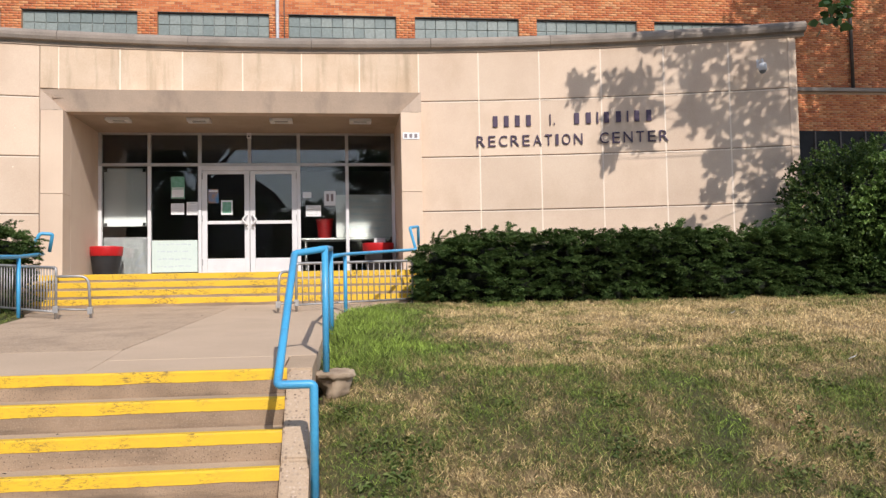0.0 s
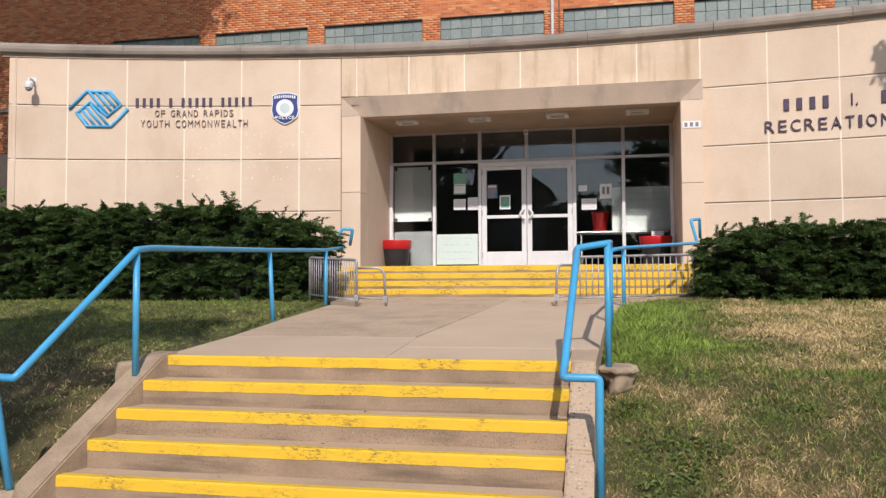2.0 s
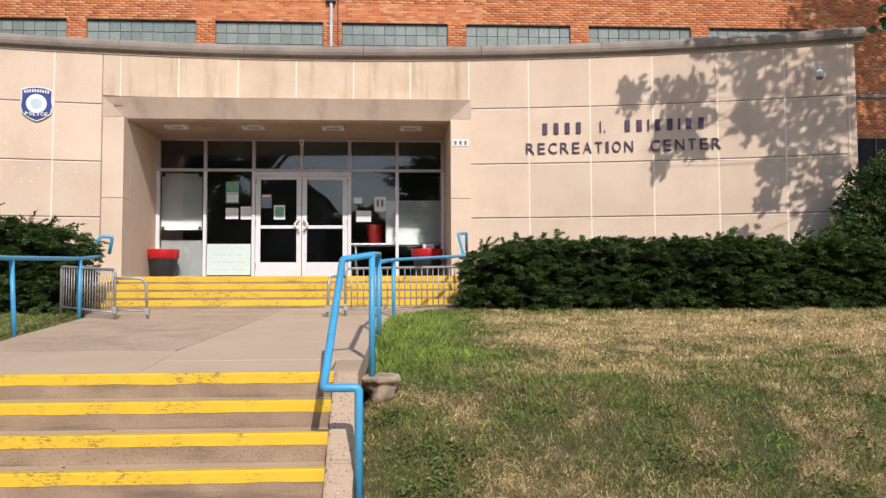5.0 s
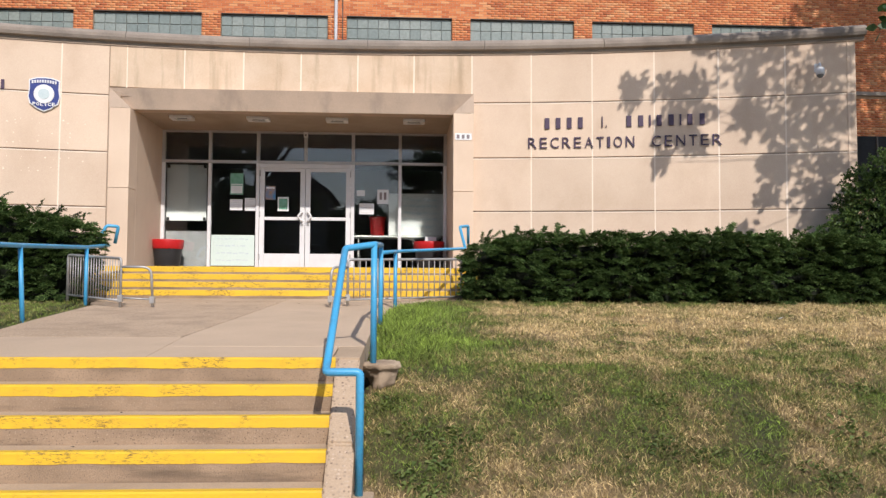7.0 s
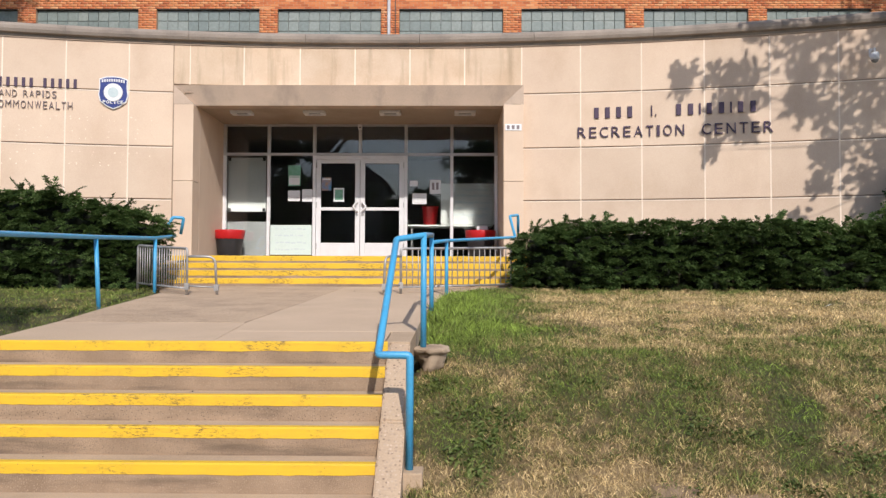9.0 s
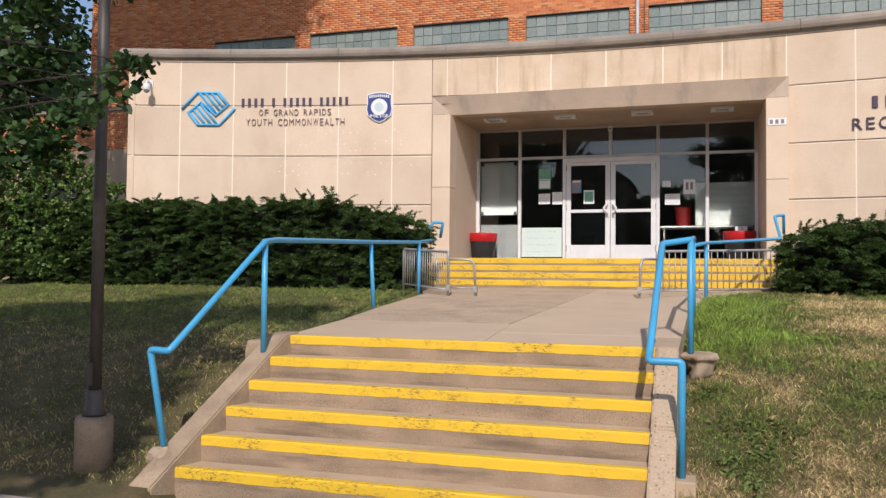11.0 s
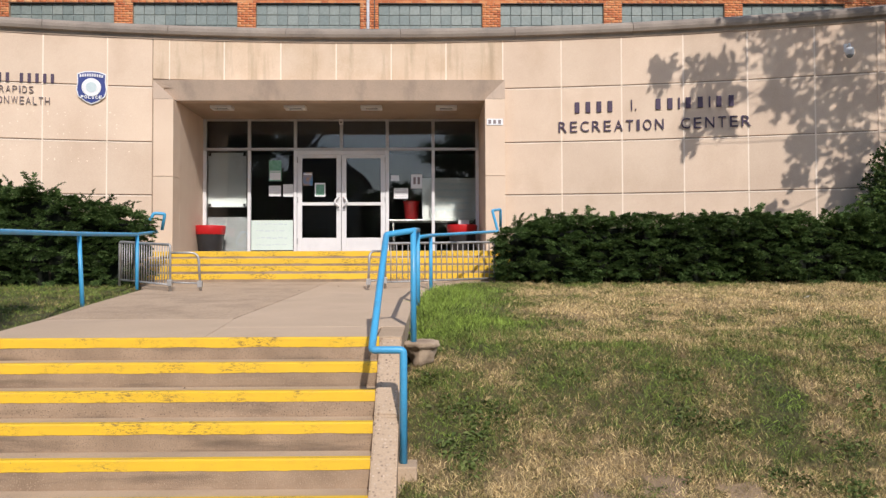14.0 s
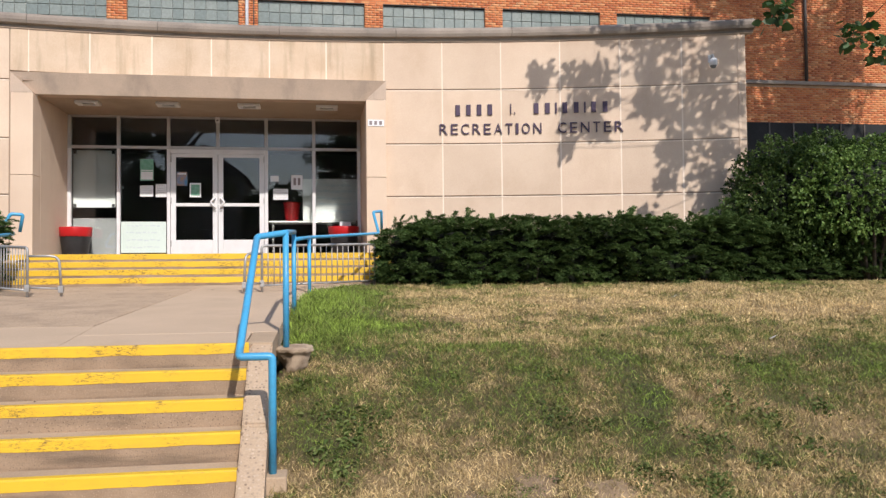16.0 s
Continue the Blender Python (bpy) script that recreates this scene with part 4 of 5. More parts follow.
club = empty("club_sign", "three lines of dark raised letters on limestone", "sign")
line_of("BBBB B BBBBB BBBBB", -7.61, -5.29, 3.88, 3.905, 0.18, LETTER, club, 0.01, bar=True, space=0.7)
line_of("OF GRAND RAPIDS", -7.21, -5.67, 3.69, 3.70, 0.13, LETTER2, club, -0.003, space=0.6)
line_of("YOUTH COMMONWEALTH", -7.49, -5.38, 3.47, 3.48, 0.145, LETTER2, club, -0.003, space=0.6)

# blue emblem: two interlocked bands of parallel bars
emblem = empty("emblem", "bright blue raised emblem of parallel bars", "emblem")
ex, ez = -8.29, 3.835


def emblem_bar(points, r):
    pts = [tuple((on_wall(ex + px, ez + pz, 0.02)).translation) for px, pz in points]
    part("bar", tube(bmesh.new(), pts, r, 8), LOGOBLUE, emblem)


for s in (1, -1):
    emblem_bar([(s * -0.555, s * -0.01), (s * -0.237, s * 0.352), (s * 0.222, s * 0.352), (s * 0.42, s * 0.088), (s * 0.158, s * -0.152), (s * -0.02, s * 0.03)], 0.031)
    for i in range(4):
        emblem_bar([(s * (-0.19 + 0.125 * i), s * 0.345), (s * (0.16 + 0.075 * i), s * (-0.10 + 0.066 * i))], 0.028)

# shield
badge = empty("police_badge", "navy shield badge with a white disc", "badge")
bx, bz = -4.63, 3.845


def shield(scale, out, thick, material, name):
    prof = [(-0.27, 0.27), (-0.14, 0.315), (0, 0.325), (0.14, 0.315), (0.27, 0.27), (0.265, 0.1), (0.285, -0.05), (0.25, -0.18), (0.12, -0.28), (0, -0.33), (-0.12, -0.28), (-0.25, -0.18), (-0.285, -0.05), (-0.265, 0.1)]
    bm = bmesh.new()
    lo = [bm.verts.new((x * scale, 0, z * scale)) for x, z in prof]
    hi = [bm.verts.new((x * scale, -thick, z * scale)) for x, z in prof]
    bm.faces.new(lo)
    bm.faces.new(hi[::-1])
    for i in range(len(prof)):
        j = (i + 1) % len(prof)
        bm.faces.new((lo[i], lo[j], hi[j], hi[i]))
    bmesh.ops.recalc_face_normals(bm, faces=bm.faces)
    ob = part(name, bm, material, badge)
    ob.matrix_basis = on_wall(bx, bz, out)


shield(1.0, 0.005, 0.03, PAPER, "rim")
shield(0.93, 0.03, 0.012, NAVY, "field")
bm = turned(bmesh.new(), [(0.18, 0), (0.18, 0.012), (0.17, 0.016)], 28)
disc = part("disc", bm, PAPER, badge)
disc.matrix_basis = on_wall(bx, bz + 0.0, 0.042) @ Matrix.Rotation(math.pi / 2, 4, "X")
bm = turned(bmesh.new(), [(0.1, 0), (0.1, 0.006)], 24)
disc2 = part("seal", bm, FAINT, badge)
disc2.matrix_basis = on_wall(bx, bz + 0.0, 0.058) @ Matrix.Rotation(math.pi / 2, 4, "X")
for i, ch in enumerate("POLICE"):
    place_letter(ch, bx - 0.165 + 0.066 * i, bz - 0.225, 0.065, 0.022 if ch == "I" else 0.05, PAPER, badge, 0.003, 0.05)
for i in range(10):
    ob = part("bar", boxed(-0.014, 0.014, -0.006, 0.006, 0, 0.055), PAPER, badge)
    ob.matrix_basis = on_wall(bx - 0.2 + 0.044 * i, bz + 0.19 + 0.025 * math.cos((i - 4.5) * 0.3), 0.047)

# pale filler dots where old letters were taken down
dots = empty("filler_dots", "pale filled screw holes on the limestone", "filler dots", kind="stuff")
bm = bmesh.new()
rd = random.Random(5)
for row, z in enumerate((3.36, 3.30, 3.12, 3.05, 2.94, 2.66, 2.60, 2.46, 2.40)):
    for i in range(22):
        if rd.random() < 0.38:
            x = -6.75 + i * 0.135 + rd.uniform(-0.03, 0.03)
            m = on_wall(x, z + rd.uniform(-0.02, 0.02), 0.001)
            r = rd.uniform(0.007, 0.018)
            bm.faces.new([bm.verts.new(m @ Vector((r * math.cos(a * 1.047), -0.002, r * 0.9 * math.sin(a * 1.047)))) for a in range(6)])
part("dot", bm, CAULK, dots)


def dome_camera(x, z, label):
    th = empty("security_camera", label, "camera", "security cameras")
    base = on_wall(x, z)
    o = part("bracket", tube(bmesh.new(), rounded([(0, 0, 0.12), (0, -0.28, 0.14), (0, -0.28, 0.05)], 0.06), 0.022, 8), ALU, th)
    o.matrix_basis = base
    o = part("plate", box(bmesh.new(), -0.05, 0.05, -0.015, 0.0, 0.04, 0.2, 0.004), ALU, th)
    o.matrix_basis = base
    o = part("housing", turned(bmesh.new(), [(0.025, 0.06), (0.06, 0.055), (0.075, 0.02), (0.078, -0.07), (0.072, -0.08)][::-1], 20, (0, -0.28, 0)), ALU, th)
    o.matrix_basis = base
    o = part("dome", turned(bmesh.new(), [(0.015, -0.135), (0.035, -0.128), (0.055, -0.11), (0.064, -0.081)], 20, (0, -0.28, 0)), GREYBOARD, th)
    o.matrix_basis = base


dome_camera(-9.50, 4.25, "white dome camera on a wall bracket")
dome_camera(9.83, 4.27, "white dome camera on a wall bracket")

# ---- blue handrails ----
R = 0.03


def post(parent, x, y, z0, z1, lean=0.0):
    part("post", tube(bmesh.new(), [(x, y, z0), (x + lean, y, z1)], R * 0.95, 10), BLUE, parent)


rail = empty("handrail", "blue painted pipe handrail beside the lawn", "handrail", "handrails")
part("top_rail", tube(bmesh.new(), rounded([(1.775, -12.13, -1.27), (1.775, -12.13, -0.40), (1.53, -12.13, -0.40), (1.575, -10.80, 0.555), (1.83, -10.66, 0.60), (1.835, -8.0, 0.745)], 0.03), R, 10), BLUE, rail)
part("upper_rail", tube(bmesh.new(), rounded([(1.835, -8.0, 0.65), (2.0, -5.5, 0.79), (3.23, -3.55, 0.945), (3.13, -3.55, 1.33), (3.30, -3.3, 1.37), (3.31, -3.2, 1.05)], 0.04), R * 0.9, 10), BLUE, rail)
post(rail, 1.825, -10.66, -0.46, 0.60)
post(rail, 1.83, -8.0, -0.34, 0.74)
post(rail, 2.0, -5.5, -0.2, 0.80)
part("footing", boxed(1.70, 1.88, -12.25, -12.0, -1.6, -1.27, 0.015), CONCRETE, rail, "square concrete footing")

rail = empty("handrail", "blue painted pipe handrail down the grass bank", "handrail", "handrails")
part("top_rail", tube(bmesh.new(), rounded([(-2.50, -12.55, -1.25), (-2.66, -12.55, -0.43), (-2.42, -12.62, -0.43), (-2.14, -11.52, 0.555), (-2.2, -11.2, 0.585), (-2.56, -7.8, 0.715), (-2.74, -5.2, 0.83), (-2.95, -3.6, 0.95), (-3.2, -3.5, 1.0), (-3.04, -3.48, 1.30), (-2.86, -3.42, 1.29), (-2.93, -3.36, 1.0)], 0.04), R, 10), BLUE, rail)
post(rail, -2.15, -11.5, -0.52, 0.58, 0.0)
post(rail, -2.50, -7.8, -0.36, 0.71, -0.06)
post(rail, -2.73, -5.2, -0.2, 0.82)
rk = bmesh.new()
bmesh.ops.create_icosphere(rk, subdivisions=3, radius=0.11, matrix=Matrix.Translation((-2.52, -12.55, -1.36)))
for v in rk.verts:
    v.co += v.normal * (0.05 * noise.noise(v.co * 7) + 0.02 * noise.noise(v.co * 25))
part("footing", rk, ROCK, rail, "rough concrete footing")

# broken footing under the first post
rk = bmesh.new()
turned(rk, [(0.06, -0.22), (0.1, -0.18), (0.12, -0.10), (0.125, -0.06), (0.165, -0.03), (0.165, 0.0), (0.13, 0.012)], 26, (1.9, -10.62, -0.47))
bmesh.ops.subdivide_edges(rk, edges=list(rk.edges), cuts=2, use_grid_fill=True)
for v in rk.verts:
    v.co += Vector((1.15, 0.8, 0.5)) * 0.045 * noise.noise(v.co * 8) + Vector((0.6, 0.3, 1)) * 0.012 * noise.noise(v.co * 40)
    v.co.x += 0.08 * (v.co.x - 1.9)
tagged(part("post_footing", rk, ROCK), "ragged lump of broken concrete round a post", "footing")


# ---- steel crowd barriers ----
def barrier(a, b, label, loop_dir):
    a, b = Vector(a), Vector(b)
    th = empty("crowd_barrier", label, "barrier", "crowd barriers")
    H = 0.725
    up = Vector((0, 0, 1))
    lo, hi = 0.1, H
    part("frame", tube(bmesh.new(), rounded([tuple(a), tuple(a + up * hi), tuple(b + up * hi), tuple(b)], 0.05), 0.021, 10), GALV, th)
    part("bottom_rail", tube(bmesh.new(), [tuple(a + up * lo), tuple(b + up * lo)], 0.017, 8), GALV, th)
    n = 20
    for i in range(1, n):
        p = a.lerp(b, i / n)
        part("bar", tube(bmesh.new(), [tuple(p + up * lo), tuple(p + up * hi)], 0.0085, 6), GALV, th)
    d = Vector(loop_dir)
    part("end_loop", tube(bmesh.new(), rounded([tuple(a + up * 0.60), tuple(a + d * 0.46 + up * 0.60), tuple(a + d * 0.5 + up * 0.01)], 0.12), 0.02, 10), GALV, th)
    part("loop_rail", tube(bmesh.new(), [tuple(a + up * 0.14), tuple(a + d * 0.485 + up * 0.12)], 0.015, 8), GALV, th)
    part("clamp", box(bmesh.new(), -0.035, 0.035, -0.035, 0.035, 0.08, 0.18, 0.006, Matrix.Translation(a)), GALV, th)
    part("clamp", box(bmesh.new(), -0.035, 0.035, -0.035, 0.035, 0.06, 0.16, 0.006, Matrix.Translation(a + d * 0.492)), GALV, th)


barrier((-2.06, -5.65, landing_z(0, -5.65)), (-3.14, -4.85, 0.0), "galvanised steel crowd barrier beside the steps", (0.92, 0.1, 0))
barrier((1.26, -5.2, landing_z(0, -5.2)), (3.1, -4.3, 0.0), "galvanised steel crowd barrier beside the steps", (-0.5, -0.6, 0))

# lamp post at the street edge
lp = empty("lamp_post", "brown steel lamp post on a round concrete base", "lamp post", at=(-3.17, -12.62, -1.35))
# the darker concrete stands for tree shade on the base
part("base", turned(bmesh.new(), [(0.16, -0.2), (0.16, 0.3), (0.145, 0.33)], 24), WEATHERED, lp, "round stained concrete base, darkened for tree shade")
part("pole", tube(bmesh.new(), [(0, 0, 0.33), (0, 0, 5.2)], 0.055, 14, [0.056, 0.048]), BROWN, lp)
part("collar", turned(bmesh.new(), [(0.1, 0.33), (0.1, 0.36), (0.08, 0.39), (0.08, 0.55), (0.07, 0.56)], 16), BROWN, lp)
part("hatch", box(bmesh.new(), -0.03, 0.03, -0.085, -0.06, 0.6, 0.8, 0.006), BROWN, lp)
part("lantern", box(bmesh.new(), -0.15, 0.15, -0.5, 0.1, 5.2, 5.35, 0.04), BROWN, lp)


# ---- greenery ----
def soup(name, V, F, material, parent=None):
    """A mesh from arrays: V (n,k,3) polygons of k corners each."""
    n, k = V.shape[:2]
    me = bpy.data.meshes.new(name)
    me.vertices.add(n * k)
    me.vertices.foreach_set("co", V.reshape(-1).astype(np.float32))
    f = np.asarray(F, dtype=np.int32)
    per = f.shape[0]
    idx = (np.arange(n)[:, None, None] * k + f[None]).reshape(-1).astype(np.int32)
    me.loops.add(idx.size)
    me.loops.foreach_set("vertex_index", idx)
    me.polygons.add(n * per)
    me.polygons.foreach_set("loop_start", (np.arange(n * per) * f.shape[1]).astype(np.int32))
    me.polygons.foreach_set("loop_total", np.full(n * per, f.shape[1], dtype=np.int32))
    me.update(calc_edges=True)
    me.materials.append(material)
    ob = new(name, me)
    if parent:
        ob.parent = parent
    return ob


rng = np.random.default_rng(4)


def unit(v):
    return v / np.maximum(np.linalg.norm(v, axis=-1, keepdims=True), 1e-9)


def blades(p, d, length, width, droop, across=None):
    """Bent leaves: three rows of corners each, from p along d, sinking by droop."""
    side = unit(np.cross(d, rng.normal(size=d.shape) if across is None else across))
    L, W = length[:, None], width[:, None]
    mid = p + d * L * 0.55
    tip = p + d * L - np.array([0, 0, 1.0]) * (droop * length)[:, None]
    return np.stack([p, mid - side * W / 2, tip, mid + side * W / 2], axis=1)


LEAF4 = [(0, 1, 2, 3)]


def sprays(centres, outward, n_leaf, size, spread, leaf_w, droop=0.3):
    """Twigs at centres, pointing outward, each set with n_leaf narrow leaves."""
    m = len(centres)
    t = np.linspace(0.0, 1.0, n_leaf)[None, :, None]
    ln = size * rng.uniform(0.6, 1.3, (m, 1, 1))
    twig = centres[:, None] + outward[:, None] * t * ln
    twig[..., 2] -= (t[..., 0] ** 2) * ln[..., 0] * droop
    d = unit(outward[:, None] + rng.normal(scale=spread, size=(m, n_leaf, 3)))
    p, d = twig.reshape(-1, 3), d.reshape(-1, 3)
    return blades(p, d, rng.uniform(0.7, 1.3, len(p)) * size * 0.42, np.full(len(p), leaf_w) * rng.uniform(0.7, 1.3, len(p)), 0.15)


def fans(name, base_at, ways, flat, reach, parent, broad=1.0):
    """Flat yew fans: a drooping axis with side twigs either hand, needles in two ranks on each."""
    P, O, U, L = np.array(base_at), unit(np.array(ways)), np.array(flat), np.array(reach)[:, None]
    S = unit(np.cross(O, U))
    n, pairs, per = len(P), 5, 4
    N = unit(np.cross(S, O))
    need_p, need_d, need_n = [], [], []
    for k in range(pairs * 2 + 1):
        if k == 0:
            start, way, span = P, O, L
        else:
            f, hand = 0.16 + 0.16 * ((k - 1) // 2), (1 if k % 2 else -1)
            start = P + O * L * f
            start = start - np.array([0, 0, 1.0]) * (f * f * 0.30) * L
            way = unit(O * 0.75 + S * hand * 0.8 * broad + rng.normal(scale=0.12, size=(n, 3)))
            span = L * 0.48 * (1.08 - f) * broad
        m = per * 2 if k == 0 else per
        for j in range(m):
            g = (j + 0.5) / m
            q = start + way * span * g
            q[:, 2] -= (g * g * 0.30 * span)[:, 0]
            for hand in (1, -1):
                need_p.append(q + rng.normal(scale=0.004, size=q.shape))
                need_d.append(unit(way * 0.7 + S * hand * 0.65 + rng.normal(scale=0.18, size=q.shape)))
                need_n.append(N + rng.normal(scale=0.35, size=q.shape))
    p, d = np.concatenate(need_p), np.concatenate(need_d)
    V = blades(p, d, rng.uniform(0.042, 0.07, len(p)), rng.uniform(0.013, 0.021, len(p)), 0.12, np.concatenate(need_n))
    soup(name, V, LEAF4, YEW, parent)["kind"] = "stuff"


def hedge(name, label, x0, x1, y0, y1, top, base, count, bumps):
    """A clipped but shaggy yew hedge: a near-black core as painted shade, sprays outside, stems below."""
    th = empty(name, label, "hedge", "yew hedges")

    def height(x):
        return top(x) + 0.07 * noise.noise((x * 1.1, bumps, 0)) + 0.05 * noise.noise((x * 3.1, bumps, 4))

    def frontier(x, z):
        lump = 0.2 * noise.noise((x * 0.9, z * 0.8, bumps)) + 0.10 * noise.noise((x * 1.9, z * 2.2, bumps + 3)) + 0.24 * noise.noise((x * 2.9, z * 4.6, bumps + 7))
        return y0 - lump + 0.12 * ((z - base) / 1.3 - 0.5) ** 2

    # closed core behind the fans, its dark colour standing for inner shade
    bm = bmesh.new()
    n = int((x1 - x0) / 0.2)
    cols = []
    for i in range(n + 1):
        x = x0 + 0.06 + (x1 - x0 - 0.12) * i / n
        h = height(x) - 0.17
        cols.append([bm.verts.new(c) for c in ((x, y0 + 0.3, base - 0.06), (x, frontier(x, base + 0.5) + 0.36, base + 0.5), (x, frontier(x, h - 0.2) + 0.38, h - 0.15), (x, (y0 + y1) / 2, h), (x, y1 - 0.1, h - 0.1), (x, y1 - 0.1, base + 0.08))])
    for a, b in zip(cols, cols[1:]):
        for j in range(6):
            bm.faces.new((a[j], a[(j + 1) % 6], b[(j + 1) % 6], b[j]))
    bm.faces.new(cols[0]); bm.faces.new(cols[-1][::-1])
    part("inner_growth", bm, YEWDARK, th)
    r = random.Random(int(bumps * 10))
    base_at, ways, flat, reach = [], [], [], []

    def bough(c, o, size):
        base_at.append(c)
        ways.append(o)
        flat.append((r.gauss(0, 0.25), r.gauss(-0.25, 0.25), 1.0))
        reach.append(size)

    # flat fans in tiers that stand out of the face, over the top and round the ends
    for _ in range(count):
        x, u = r.uniform(x0, x1), r.random()
        h = height(x)
        if u < 0.64:
            z = base + 0.05 + (h - base - 0.05) * r.random() ** 0.95
            bough((x, frontier(x, z) + 0.12 + r.uniform(-0.03, 0.16), z), (r.gauss(0, 0.6), -0.8, 0.22 + r.gauss(0, 0.22)), r.uniform(0.17, 0.34))
        elif u < 0.91:
            y = r.uniform(y0 + 0.0, y1)
            bough((x, y, h - r.uniform(0.06, 0.20) - 0.25 * max(0, (y0 + 0.3 - y))), (r.gauss(0, 0.8), r.gauss(-0.45, 0.45), 0.42 + r.gauss(0, 0.2)), r.uniform(0.16, 0.34))
        else:
            e = r.choice((0, 1))
            z = base + 0.1 + (height((x0, x1)[e]) - base - 0.15) * r.random()
            bough(((x0, x1)[e] + r.uniform(-0.08, 0.1), r.uniform(y0 + 0.1, y1), z), (-0.8 if e == 0 else 0.8, r.gauss(-0.3, 0.3), 0.2 + r.gauss(0, 0.2)), r.uniform(0.16, 0.32))
    fans("foliage", base_at, ways, flat, reach, th)
    base_at, ways, flat, reach = [], [], [], []
    for _ in range(int((x1 - x0) * 9)):
        x = r.uniform(x0, x1)
        bough((x, r.uniform(y0 + 0.05, y1 - 0.2), height(x) - 0.08), (0.45 + r.gauss(0, 0.7), r.gauss(-0.3, 0.4), 0.8), r.uniform(0.26, 0.5))
    fans("long_shoot", base_at, ways, flat, reach, th, 0.4)
    bm = bmesh.new()
    for _ in range(int((x1 - x0) * 2)):
        x = r.uniform(x0 + 0.2, x1 - 0.2)
        tube(bm, [(x, y0 + 0.3, base - 0.08), (x + r.uniform(-0.1, 0.1), y0 + 0.32, base + 0.4)], 0.02, 6)
    part("stem", bm, BARK, th)["kind"] = "stuff"
    return th


hedge("hedge", "dark green yew hedge below the wall lettering", 3.35, 13.6, -4.75, -3.75, lambda x: float(np.interp(x, [3.3, 4.2, 10.0, 13.6], [0.99, 1.15, 1.17, 1.2])), -0.03, 2700, 1.3)
hedge("hedge", "dark green yew hedge by the club sign", -12.5, -3.2, -4.7, -3.6, lambda x: float(np.interp(x, [-12, -4.6, -3.1], [1.70, 1.66, 1.2])), -0.01, 2800, 6.2)


def shrub(name, label, centre, radii, count, material, leaf, width, seed):
    th = empty(name, label, "shrub", at=(centre[0], centre[1], 0.0))
    r = np.random.default_rng(seed)
    d = unit(r.normal(size=(count, 3)))
    d = d[d[:, 2] > -0.75]
    lump = np.array([1 + 0.28 * noise.noise(Vector(v) * 2.2 + Vector((seed, 0, 0))) for v in d])
    depth = 1 - 0.35 * r.random(len(d)) ** 2
    C = d * np.array(radii) * (lump * depth)[:, None] + np.array([0, 0, centre[2]])
    C[:, 2] = np.maximum(C[:, 2], 0.1)
    V = sprays(C, unit(d + np.array([0, 0, 0.25])), 12, leaf, 1.15, width)
    soup("foliage", V, LEAF4, material, th)
    bm = bmesh.new()
    for i in range(7):
        a = i * 0.9
        tube(bm, [(0.1 * math.cos(a), 0.1 * math.sin(a), 0.0), (0.3 * radii[0] * math.cos(a), 0.3 * radii[1] * math.sin(a), centre[2]), (0.6 * radii[0] * math.cos(a + 0.3), 0.6 * radii[1] * math.sin(a + 0.3), centre[2] + radii[2] * 0.5)], 0.03, 6, [0.04, 0.025, 0.01])
    part("stem", bm, BARK, th)["kind"] = "stuff"
    # core lump coloured as the shade inside the shrub
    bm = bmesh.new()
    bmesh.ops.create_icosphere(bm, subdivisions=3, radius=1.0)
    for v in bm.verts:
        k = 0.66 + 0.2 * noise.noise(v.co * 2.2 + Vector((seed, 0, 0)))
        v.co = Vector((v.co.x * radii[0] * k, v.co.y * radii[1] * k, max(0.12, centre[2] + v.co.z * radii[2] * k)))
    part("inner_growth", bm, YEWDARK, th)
    return th


shrub("shrub", "tall dark shrub at the end of the hedge", (11.4, -4.2, 1.35), (1.75, 0.7, 1.35), 4600, SHRUBLEAF, 0.13, 0.034, 3)
shrub("shrub", "light green leafy shrub growing through the hedge", (12.2, -4.7, 1.5), (1.5, 0.75, 1.0), 2100, BROAD, 0.15, 0.045, 5)
shrub("shrub", "dark leafy shrub against the brick wing", (14.0, -4.0, 1.5), (1.7, 1.0, 1.45), 3000, SHRUBLEAF, 0.14, 0.036, 8)
shrub("shrub", "light green leafy shrub at the end of the hedge", (-11.6, -4.0, 1.3), (1.7, 0.9, 1.4), 1300, BROAD, 0.2, 0.055, 9)


